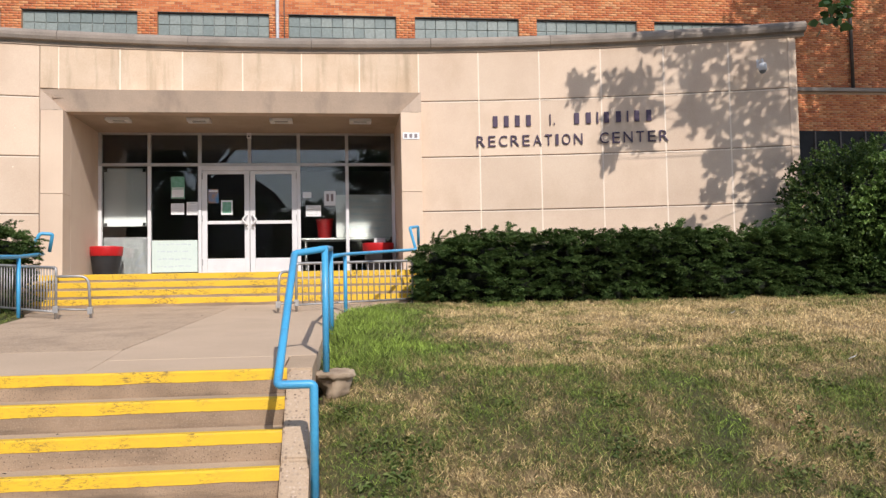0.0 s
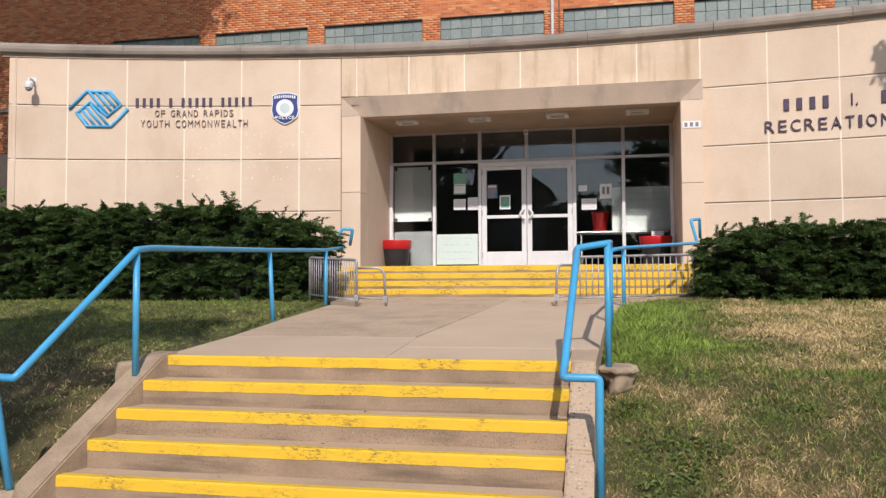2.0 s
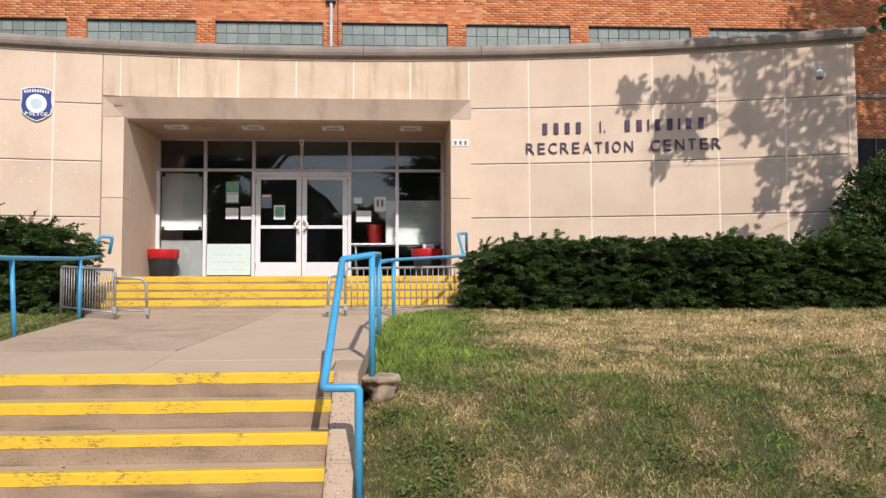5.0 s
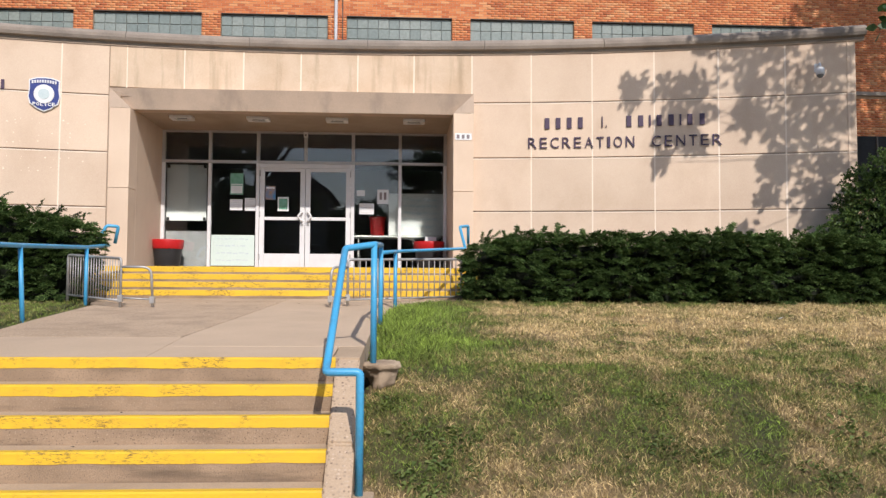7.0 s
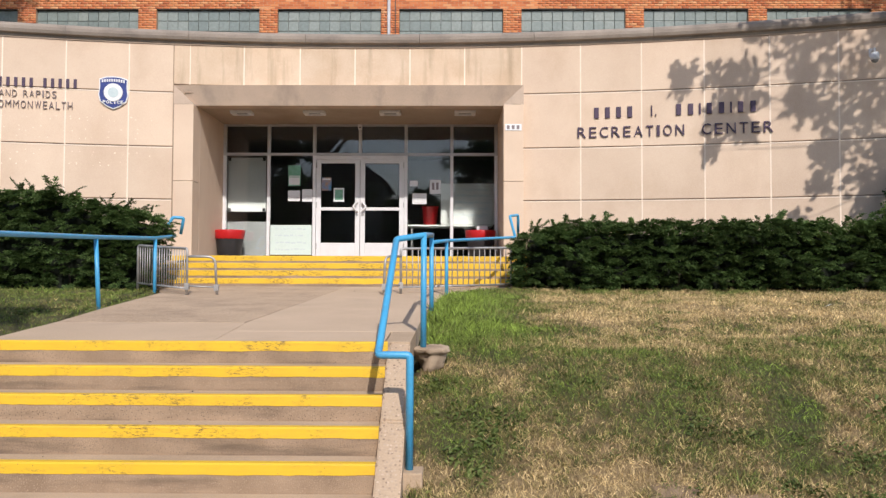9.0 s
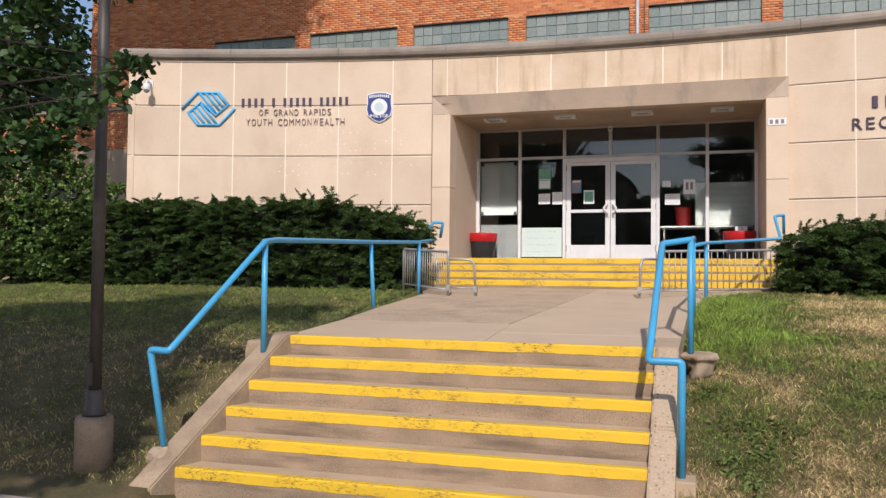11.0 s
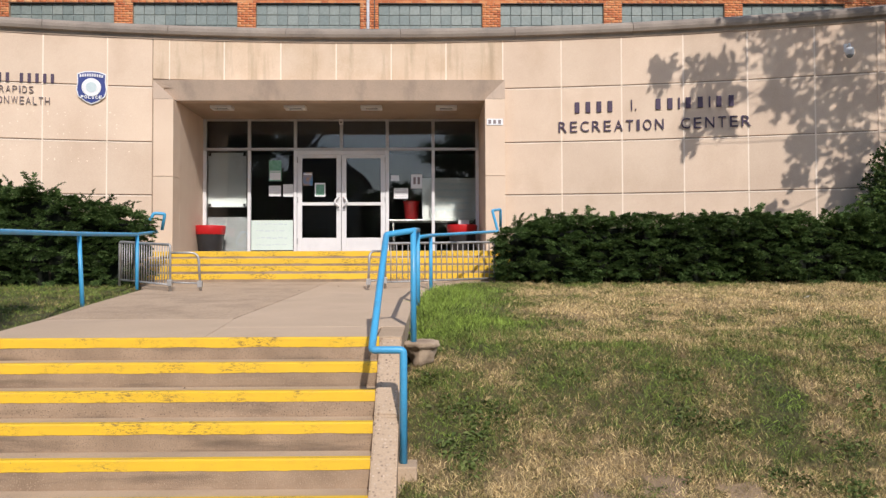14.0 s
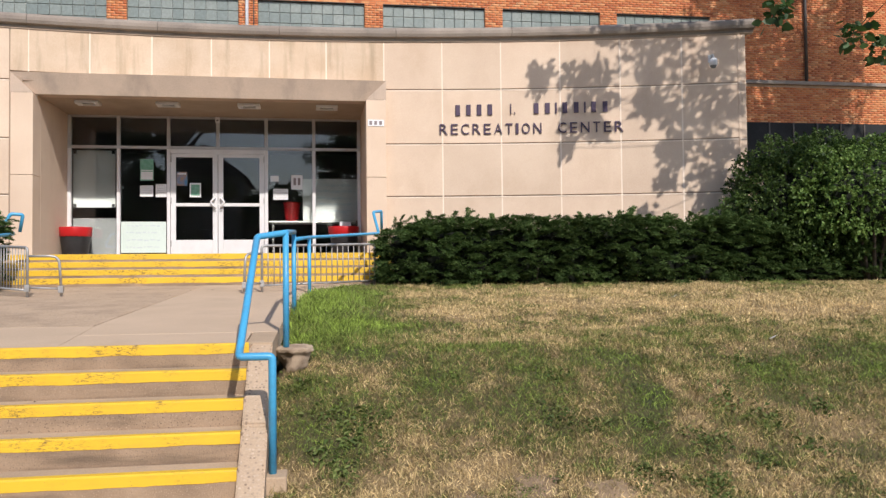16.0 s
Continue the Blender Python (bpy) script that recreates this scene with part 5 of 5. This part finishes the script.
def tree(label, foot, height, crown, radii, count, seed, leaf=0.15, clumps=60, extra=(), spread=(0.35, 1.0), sparse=0):
    """A tapered trunk with limbs to clumps of leaves."""
    th = empty("tree", label, "tree", "trees", at=foot)
    r = np.random.default_rng(seed)
    c = np.array(crown) - np.array(foot)
    d = unit(r.normal(size=(clumps, 3)))
    K = c + d * np.array(radii) * (r.random((clumps, 1)) ** 0.4)
    if len(extra):
        K = np.vstack([K, np.array([e[:3] for e in extra]) - np.array(foot)])
    bm = bmesh.new()
    top = (c[0] * 0.6, c[1] * 0.6, c[2] * 0.95)
    spine = [(0, 0, -0.3), (0.03, 0, 0.4), (c[0] * 0.15, c[1] * 0.15, height * 0.25), (c[0] * 0.4, c[1] * 0.4, height * 0.5), top]
    tube(bm, spine, 0.3, 12, [0.36, 0.3, 0.24, 0.17, 0.05])
    part("trunk", bm, BARK, th)
    bm = bmesh.new()
    for i, k in enumerate(K):
        s = r.uniform(0.35, 0.9)
        a = np.array([np.interp(s, [0, 0.25, 0.5, 1], [p[j] for p in (spine[1], spine[2], spine[3], spine[4])]) for j in range(3)])
        m = (a + k) / 2 + np.array([0, 0, 0.35])
        tube(bm, [tuple(a), tuple(m), tuple(k)], 0.05, 6, [0.03, 0.011, 0.005] if i >= clumps else [0.08, 0.045, 0.012])
    part("limbs", bm, BARK, th)
    per = count // len(K)
    each = np.array([per] * clumps + [sparse or per] * len(extra))
    P = np.repeat(K, each, axis=0)
    sz = np.repeat(np.concatenate([r.uniform(spread[0], spread[1], clumps), np.array([e[3] for e in extra])]), each)[:, None]
    P = P + np.clip(r.normal(size=P.shape), -1.7, 1.7) * sz * np.array([0.62, 0.62, 0.5])
    D = unit(r.normal(size=P.shape) * np.array([1, 1, 0.5]) - np.array([0, 0, 0.25]))
    side = unit(np.cross(D, r.normal(size=P.shape)))
    L = (leaf * r.uniform(0.7, 1.3, len(P)))[:, None]
    V = np.stack([P, P + D * L * 0.35 - side * L * 0.36, P + D * L * 0.75 - side * L * 0.26, P + D * L * 1.05, P + D * L * 0.75 + side * L * 0.26, P + D * L * 0.35 + side * L * 0.36], axis=1)
    soup("crown", V, [(0, 1, 2, 3), (0, 3, 4, 5)], TREELEAF, th)
    return th


def sunward(x, y, z, far, size):
    """A place in the sun's line before (x, y, z): what hangs there throws its shade on that point."""
    k = far / abs(SUN_TO.y)
    return (x + SUN_TO.x * k, y + SUN_TO.y * k, z + SUN_TO.z * k, size)


# boughs whose shade lies on the limestone
boughs = [sunward(x, facade_y(x), z, far, s * 1.3) for x, z, far, s in (
    (6.55, 4.22, 4.6, 0.13), (6.58, 3.98, 4.6, 0.12), (7.2, 4.15, 4.8, 0.16), (7.5, 4.2, 5.0, 0.18), (7.8, 4.1, 5.0, 0.15), (7.85, 5.05, 5.0, 0.2), (7.4, 3.62, 4.5, 0.17), (7.75, 3.55, 4.5, 0.17), (7.15, 3.2, 4.2, 0.14), (7.45, 3.2, 4.2, 0.14), (7.75, 3.0, 4.2, 0.11), (7.08, 2.7, 4.0, 0.09),
    (8.35, 4.75, 5.2, 0.2), (8.6, 4.45, 5.2, 0.24), (8.9, 4.7, 5.4, 0.26), (9.0, 4.2, 5.2, 0.26), (8.65, 4.05, 5.0, 0.17), (8.55, 3.6, 4.8, 0.14), (8.75, 3.4, 4.8, 0.15),
    (9.45, 4.15, 5.2, 0.26), (9.85, 4.25, 5.2, 0.24), (10.25, 4.5, 5.2, 0.2), (9.3, 4.85, 5.4, 0.2), (10.0, 4.8, 5.4, 0.18), (9.15, 3.65, 4.8, 0.24), (9.6, 3.6, 4.8, 0.28), (10.0, 3.75, 4.8, 0.24), (10.25, 3.5, 4.8, 0.16),
    (9.25, 3.2, 4.6, 0.2), (9.75, 3.15, 4.6, 0.22), (9.1, 2.75, 4.4, 0.17), (9.15, 2.45, 4.4, 0.15), (9.75, 2.7, 4.4, 0.2), (10.05, 2.55, 4.4, 0.18), (8.95, 2.0, 3.6, 0.11), (9.65, 2.1, 3.8, 0.16), (9.9, 2.05, 3.8, 0.16), (9.7, 1.55, 3.8, 0.13), (10.9, 3.9, 5.5, 0.3), (11.4, 4.9, 6.5, 0.4))]
boughs += [(9.3, -6.6, 4.25, 0.22), (10.7, -6.5, 4.0, 0.22), (11.2, -6.4, 3.8, 0.25)]
tree("broad leafed tree beside the lawn", (14.6, -9.6, -0.5), 14.5, (15.0, -9.2, 13.6), (3.0, 2.4, 2.4), 3000, 21, 0.155, 36, boughs, (0.4, 0.8), 56)
tree("tall tree beside the brick wing", (19.0, -5.0, 0.0), 18, (18.2, -5.2, 13.8), (5.2, 4.0, 4.6), 10500, 22, 0.2, 62)
rb = random.Random(8)
shade = [sunward(rb.uniform(-17.6, -9.6), 4.5, rb.uniform(7.2, 10.8), rb.uniform(9.0, 11.0), rb.uniform(0.5, 0.8)) for _ in range(76)]
tree("tall leafy tree at the end of the front", (-15.0, -4.6, 0.0), 19, (-14.6, -4.4, 10.0), (3.6, 3.4, 6.6), 34000, 23, 0.19, 70, shade + [(rb.uniform(-14.5, -11.3), rb.uniform(-5.0, -3.2), rb.uniform(2.0, 6.5), rb.uniform(0.4, 0.7)) for _ in range(18)] + [(-11.1, -4.2, 3.6, 0.4), (-11.6, -4.4, 3.0, 0.5)])
tree("young leafy tree beside the pavement", (-5.3, -14.4, -1.55), 4, (-5.1, -14.3, 2.4), (1.2, 1.2, 1.1), 2600, 33, 0.085, 26, [(-2.15, -13.4, 1.80, 0.09), (-2.3, -13.4, 1.86, 0.10), (-2.35, -13.4, 1.64, 0.11), (-2.55, -13.4, 1.72, 0.13), (-2.6, -13.4, 1.48, 0.13), (-2.85, -13.4, 1.6, 0.15)], (0.2, 0.4), 40)
tree("street tree beside the kerb", (-6.0, -20.1, -1.58), 15, (-2.4, -25.4, 12.0), (3.2, 3.4, 2.6), 17000, 24, 0.2, 75, [sunward(x, y, -1.0, 6.0, 0.34) for x, y in ((-3.35, -12.6), (-3.9, -12.2), (-3.6, -11.6), (-4.3, -11.8), (-4.6, -12.6), (-3.2, -13.1))])
tree("large tree across the street", (-13.5, -46.0, -1.6), 15, (-13.5, -46.0, 9.0), (5.5, 5, 7), 11000, 25, 0.45, 80)
tree("dark tree across the street", (5.0, -47.0, -1.6), 10, (4.6, -47.0, 6.6), (3.2, 3, 4.6), 8000, 26, 0.4, 50)
tree("leafy tree behind the end of the hall", (-24.5, 6.0, 0.0), 15, (-24.0, 6.0, 7.0), (4.5, 3.0, 5.5), 16000, 31, 0.24, 80)
tree("large tree across the street", (-24.0, -46.0, -1.6), 15, (-24.0, -46.0, 9.0), (6.5, 5, 7), 9000, 27, 0.45, 70)


def house(x, y, w, d, h, label):
    th = empty("house", label, "house", "houses across the street", at=(x, y, -1.5))
    part("wall", boxed(-w / 2, w / 2, -d / 2, d / 2, 0, h, 0.01), SIDING, th)
    bm = bmesh.new()
    v = [bm.verts.new(c) for c in ((-w / 2 - 0.4, -d / 2 - 0.4, h), (w / 2 + 0.4, -d / 2 - 0.4, h), (w / 2 + 0.4, d / 2 + 0.4, h), (-w / 2 - 0.4, d / 2 + 0.4, h), (0, -d / 2 - 0.4, h + w * 0.42), (0, d / 2 + 0.4, h + w * 0.42))]
    for f in ((0, 3, 5, 4), (1, 4, 5, 2), (3, 2, 5), (0, 4, 1), (0, 1, 2, 3)):
        bm.faces.new([v[i] for i in f])
    bmesh.ops.recalc_face_normals(bm, faces=bm.faces)
    part("roof", bm, ROOFING, th)
    for i in range(3):
        for z in (0.9, 3.6):
            wx = -w / 3 + i * w / 3
            win = part("window", boxed(wx - 0.5, wx + 0.5, d / 2 + 0.001, d / 2 + 0.06, z, z + 1.5, 0.01), ALU, th)
            part("pane", boxed(wx - 0.42, wx + 0.42, d / 2 + 0.061, d / 2 + 0.075, z + 0.08, z + 1.42), BLACK, win)


tree("small tree across the street", (-2.8, -44.0, -1.6), 7, (-2.8, -44.0, 3.2), (0.9, 0.9, 3.4), 2600, 28, 0.35, 36)
tree("low tree across the street", (0.6, -48.0, -1.6), 9, (0.2, -48.0, 3.8), (3.4, 2.0, 3.4), 9000, 29, 0.4, 50)
tree("low tree across the street", (-9.5, -42.0, -1.6), 8, (-9.4, -42.0, 4.0), (2.6, 2.0, 4.0), 6000, 30, 0.4, 50)
house(-5.9, -47, 5.4, 9, 8.9, "grey two storey house with a gable")
house(12, -52, 16, 9, 3.6, "grey two storey house with a gable")
house(-36, -47, 9, 9, 5.4, "grey two storey house with a gable")

# ---- grass blades and weeds ----
SOIL_SPOTS = [(3.2, -12.62, 0.24), (3.75, -12.35, 0.2), (4.3, -12.5, 0.2)]


def table_of(fn, x0, x1, y0, y1, step):
    """Values of fn on a fine grid, and a way to read between them."""
    gx, gy = np.arange(x0 - step, x1 + 2 * step, step), np.arange(y0 - step, y1 + 2 * step, step)
    T = np.array([[fn(x, y) for x in gx] for y in gy])

    def read(x, y):
        u, v = (x - gx[0]) / step, (y - gy[0]) / step
        i, j = u.astype(int), v.astype(int)
        fu, fv = u - i, v - j
        return (T[j, i] * (1 - fu) + T[j, i + 1] * fu) * (1 - fv) + (T[j + 1, i] * (1 - fu) + T[j + 1, i + 1] * fu) * fv

    return read


def scatter_grass(x0, x1, y0, y1, count, h0, h1, w, label, keep, seed):
    """Blades, part of them in tufts."""
    g = np.random.default_rng(seed)
    ground_z = table_of(lawn_z, x0 - 0.3, x1 + 0.3, y0 - 0.3, y1 + 0.3, 0.1)
    tall = table_of(keep, x0 - 0.3, x1 + 0.3, y0 - 0.3, y1 + 0.3, 0.1)
    thick = table_of(lambda x, y: 0.45 + 0.75 * (0.5 + 0.9 * noise.noise((x * 1.3, y * 1.3, 2.0))), x0 - 0.3, x1 + 0.3, y0 - 0.3, y1 + 0.3, 0.1)
    nt = count // 24
    tufts = np.stack([g.uniform(x0, x1, nt), g.uniform(y0, y1, nt)], 1)
    a = np.repeat(tufts, 10, axis=0) + g.normal(0, 0.028, (nt * 10, 2))
    b = np.stack([g.uniform(x0, x1, count - len(a)), g.uniform(y0, y1, count - len(a))], 1)
    P = np.concatenate([a, b])
    boost = np.concatenate([np.repeat(g.uniform(0.9, 1.7, nt), 10), np.full(len(b), 0.85)])
    P[:, 0], P[:, 1] = np.clip(P[:, 0], x0 - 0.2, x1 + 0.2), np.clip(P[:, 1], y0 - 0.2, y1 + 0.2)
    k = tall(P[:, 0], P[:, 1])
    ok = (k > 0.8) & (g.random(len(P)) < thick(P[:, 0], P[:, 1]))
    for sx, sy, r in SOIL_SPOTS:
        d = np.hypot(P[:, 0] - sx, (P[:, 1] - sy) * 1.3) / r
        ok &= g.random(len(P)) < np.clip((d - 0.35) * 1.2, 0.34, 1.0)
    P, k, boost = P[ok], k[ok], boost[ok]
    Q = np.column_stack([P, ground_z(P[:, 0], P[:, 1]) - 0.006])
    d = unit(g.normal(size=Q.shape) * np.array([0.55, 0.55, 0.12]) + np.array([0, 0, 0.75]))
    V = blades(Q, d, g.uniform(h0, h1, len(Q)) * k * boost, np.full(len(Q), w) * g.uniform(0.6, 1.4, len(Q)), 0.12)
    return tagged(soup("grass", V, LEAF4, GRASS), label, "grass", kind="stuff")


def keep_right(x, y):
    if x < walk_right(y) + 0.02:
        return 0.0
    lush = min(1, max(0, (3.1 - x) / 0.8)) * min(1, max(0, (y + 10.6) / 1.2)) * min(1, max(0.15, (-5.6 - y) / 0.8))
    return 1.0 + 1.6 * lush


def keep_left(x, y):
    if x > walk_left(y) - (0.24 if y < -11.1 else 0.02):
        return 0.0
    return 1.1


scatter_grass(1.75, 9.8, -12.95, -9.4, 260000, 0.03, 0.075, 0.0047, "short dry and green grass blades", keep_right, 1)
scatter_grass(1.75, 13.5, -9.4, -4.4, 210000, 0.035, 0.075, 0.0065, "short straw coloured and green grass", keep_right, 2)
scatter_grass(-11.5, -2.0, -12.9, -4.3, 135000, 0.03, 0.07, 0.0065, "short green grass on the bank", keep_left, 3)

for sx, sy, r in SOIL_SPOTS:
    bm = bmesh.new()
    ring = [bm.verts.new((sx + rr * math.cos(a), sy + rr * 0.8 * math.sin(a), lawn_z(sx + rr * math.cos(a), sy + rr * 0.8 * math.sin(a)) + 0.002)) for a, rr in [(i * math.tau / 22, r * 0.95 * (1 + 0.7 * noise.noise((math.cos(i * 0.2856) * 1.5 + sx, math.sin(i * 0.2856) * 1.5, sy)))) for i in range(22)]]
    inner = [bm.verts.new(((v.co.x + sx) / 2, (v.co.y + sy) / 2, lawn_z((v.co.x + sx) / 2, (v.co.y + sy) / 2) + 0.012)) for v in ring]
    c = bm.verts.new((sx, sy, lawn_z(sx, sy) + 0.014))
    for i in range(22):
        bm.faces.new((ring[i], ring[(i + 1) % 22], inner[(i + 1) % 22], inner[i]))
        bm.faces.new((inner[i], inner[(i + 1) % 22], c))
    tagged(part("bare_soil", bm, SOIL), "bare dry reddish soil patch in the lawn", "soil", kind="stuff")


def weed_leaves(x, y, n, size, g):
    a = g.uniform(0, math.tau, n)
    C = np.stack([x + g.normal(0, size * 0.8, n), y + g.normal(0, size * 0.8, n), np.zeros(n)], axis=1)
    C[:, 2] = [lawn_z(p, q) + g.uniform(0.0, 0.04) for p, q in C[:, :2]]
    d = unit(np.stack([np.cos(a), np.sin(a), g.uniform(0.4, 1.3, n)], axis=1))
    return blades(C, d, g.uniform(0.6, 1.2, n) * size * 0.7, g.uniform(0.16, 0.3, n) * size, 0.3)


gw = np.random.default_rng(40)
spots = [(2.15, -11.9, 0.11), (2.4, -11.7, 0.12), (2.2, -11.4, 0.11), (2.55, -11.5, 0.10), (2.3, -12.1, 0.1), (5.75, -11.4, 0.12), (4.9, -7.9, 0.09), (2.02, -10.35, 0.09), (3.3, -11.0, 0.08), (6.3, -10.7, 0.1), (1.98, -11.0, 0.1), (-3.3, -8.0, 0.12)]
spots += [(gw.uniform(3.9, 7.6), gw.uniform(-12.9, -11.0), gw.uniform(0.06, 0.11)) for _ in range(24)]
spots += [(gw.uniform(2.0, 8.5), gw.uniform(-12.9, -9.0), gw.uniform(0.03, 0.06)) for _ in range(130)]
spots += [(gw.uniform(-5.5, -2.9), gw.uniform(-12.0, -8.0), gw.uniform(0.03, 0.05)) for _ in range(40)]
tagged(soup("weeds", np.concatenate([weed_leaves(x, y, int(20 + 420 * s), s, gw) for x, y, s in spots]), LEAF4, WEED), "low broad leafed weeds in the lawn", "weeds", kind="stuff")

# scraps of leaf and grit on the steps and the walk
rs = random.Random(12)
for i in range(9):
    if i < 4:
        k = rs.randrange(1, 6)
        x, y, z = rs.uniform(-1.9, 1.4), -11.25 - GOING * k + rs.uniform(0.1, 0.25), STEP_Z[k] + 0.002
    else:
        x, y = rs.uniform(-1.8, 1.6), rs.uniform(-11.0, -4.5)
        z = landing_z(x, y) + 0.002
    bm = bmesh.new()
    a, s = rs.uniform(0, 6.28), rs.uniform(0.008, 0.016)
    c, q = math.cos(a) * s, math.sin(a) * s
    vs = [bm.verts.new((x + u * c - v * q, y + u * q + v * c, z + w)) for u, v, w in ((-1.4, 0, 0), (0, -0.6, 0.006), (1.4, 0, 0.002), (0, 0.6, 0.008))]
    bm.faces.new(vs)
    bmesh.ops.solidify(bm, geom=list(bm.faces), thickness=0.002)
    tagged(part("leaf_scrap", bm, BARK), "small brown leaf scrap on the concrete", "leaf", "leaf scraps")

# fallen leaf scraps
for i, (x, y) in enumerate(((-4.6, -7.6), (6.9, -10.3), (7.3, -7.0))):
    bm = bmesh.new()
    z = lawn_z(x, y) + 0.045
    vs = [bm.verts.new((x + dx, y + dy, z + dz)) for dx, dy, dz in ((-0.05, 0, 0), (0, -0.02, 0.015), (0.05, 0.0, 0.04), (0.01, 0.02, 0.02))]
    bm.faces.new(vs)
    bmesh.ops.solidify(bm, geom=list(bm.faces), thickness=0.003)
    tagged(part("dry_leaf", bm, PAPER), "pale dry curled leaf on the lawn", "leaf", "dry leaves")

# ---- bricks, last ----
COURSE, LONG = 0.0685, 0.213


def brick_runs(x0, x1, z0, z1, y, holes):
    out = []
    nz = int((z1 - z0) / COURSE)
    for j in range(nz):
        z = z0 + (j + 0.5) * COURSE
        segs = [(x0, x1)]
        if holes and WZ0 - 0.03 < z < WZ1 + 0.0:
            segs = list(zip(xs_cut[::2], xs_cut[1::2]))
        for a, b in segs:
            x = a - (LONG / 2 if j % 2 else 0)
            while x < b - 0.03:
                p, q = max(a, x), min(b, x + LONG - 0.011)
                if q - p > 0.04:
                    out.append((p, q, z - COURSE / 2 + 0.005, z + COURSE / 2 - 0.005, y + random.uniform(-0.002, 0.003)))
                x += LONG
    return out


zb = WZ1 - 20 * COURSE
main = brick_runs(-18.1, 18.9, zb, 9.9, BY, True)
near = [b for b in main if -3.6 < b[0] < 4.4 and WZ1 < b[2] < WZ1 + 0.55][:300]
chosen = set(near)
rest = [b for b in main if b not in chosen]
rest += brick_runs(10.62, 24, 5.78 - 19 * COURSE, 5.78, BY - 0.2, False) + brick_runs(-24, -10.12, 5.72 - 19 * COURSE, 5.72, BY - 0.2, False)
rest += brick_runs(10.62, 18.9, zb - 8 * COURSE, zb, BY, False) + brick_runs(-18.1, -10.12, zb - 22 * COURSE, zb, BY, False)
A = np.array(rest)
X0, X1, Z0, Z1, Y = A.T
D = 0.02
V = np.stack([np.stack(c, -1) for c in ((X0, Y, Z0), (X1, Y, Z0), (X1, Y, Z1), (X0, Y, Z1), (X0, Y + D, Z0), (X1, Y + D, Z0), (X1, Y + D, Z1), (X0, Y + D, Z1))], axis=1)
ob = soup("brickwork", V, [(0, 1, 2, 3), (0, 4, 5, 1), (1, 5, 6, 2), (2, 6, 7, 3), (3, 7, 4, 0)], BRICKS, hall)
ob["kind"] = "stuff"
A = np.array(brick_runs(18.95, 24.0, 5.9, 9.9, 7.48, False))
X0, X1, Z0, Z1, Y = A.T
V = np.stack([np.stack(c, -1) for c in ((X0, Y, Z0), (X1, Y, Z0), (X1, Y, Z1), (X0, Y, Z1), (X0, Y + D, Z0), (X1, Y + D, Z0), (X1, Y + D, Z1), (X0, Y + D, Z1))], axis=1)
soup("brickwork", V, [(0, 1, 2, 3), (0, 4, 5, 1), (1, 5, 6, 2), (2, 6, 7, 3), (3, 7, 4, 0)], BRICKS, far_wall)["kind"] = "stuff"
shared = {}
for x0, x1, z0, z1, y in near:
    key = round(x1 - x0, 3)
    if key not in shared:
        bm = boxed(0, x1 - x0, 0, D, 0, z1 - z0)
        shared[key] = bpy.data.meshes.new("brick")
        bm.to_mesh(shared[key])
        bm.free()
        shared[key].materials.append(BRICK)
    b = new("brick", shared[key])
    b.parent = hall
    b.location = (x0, y, z0)
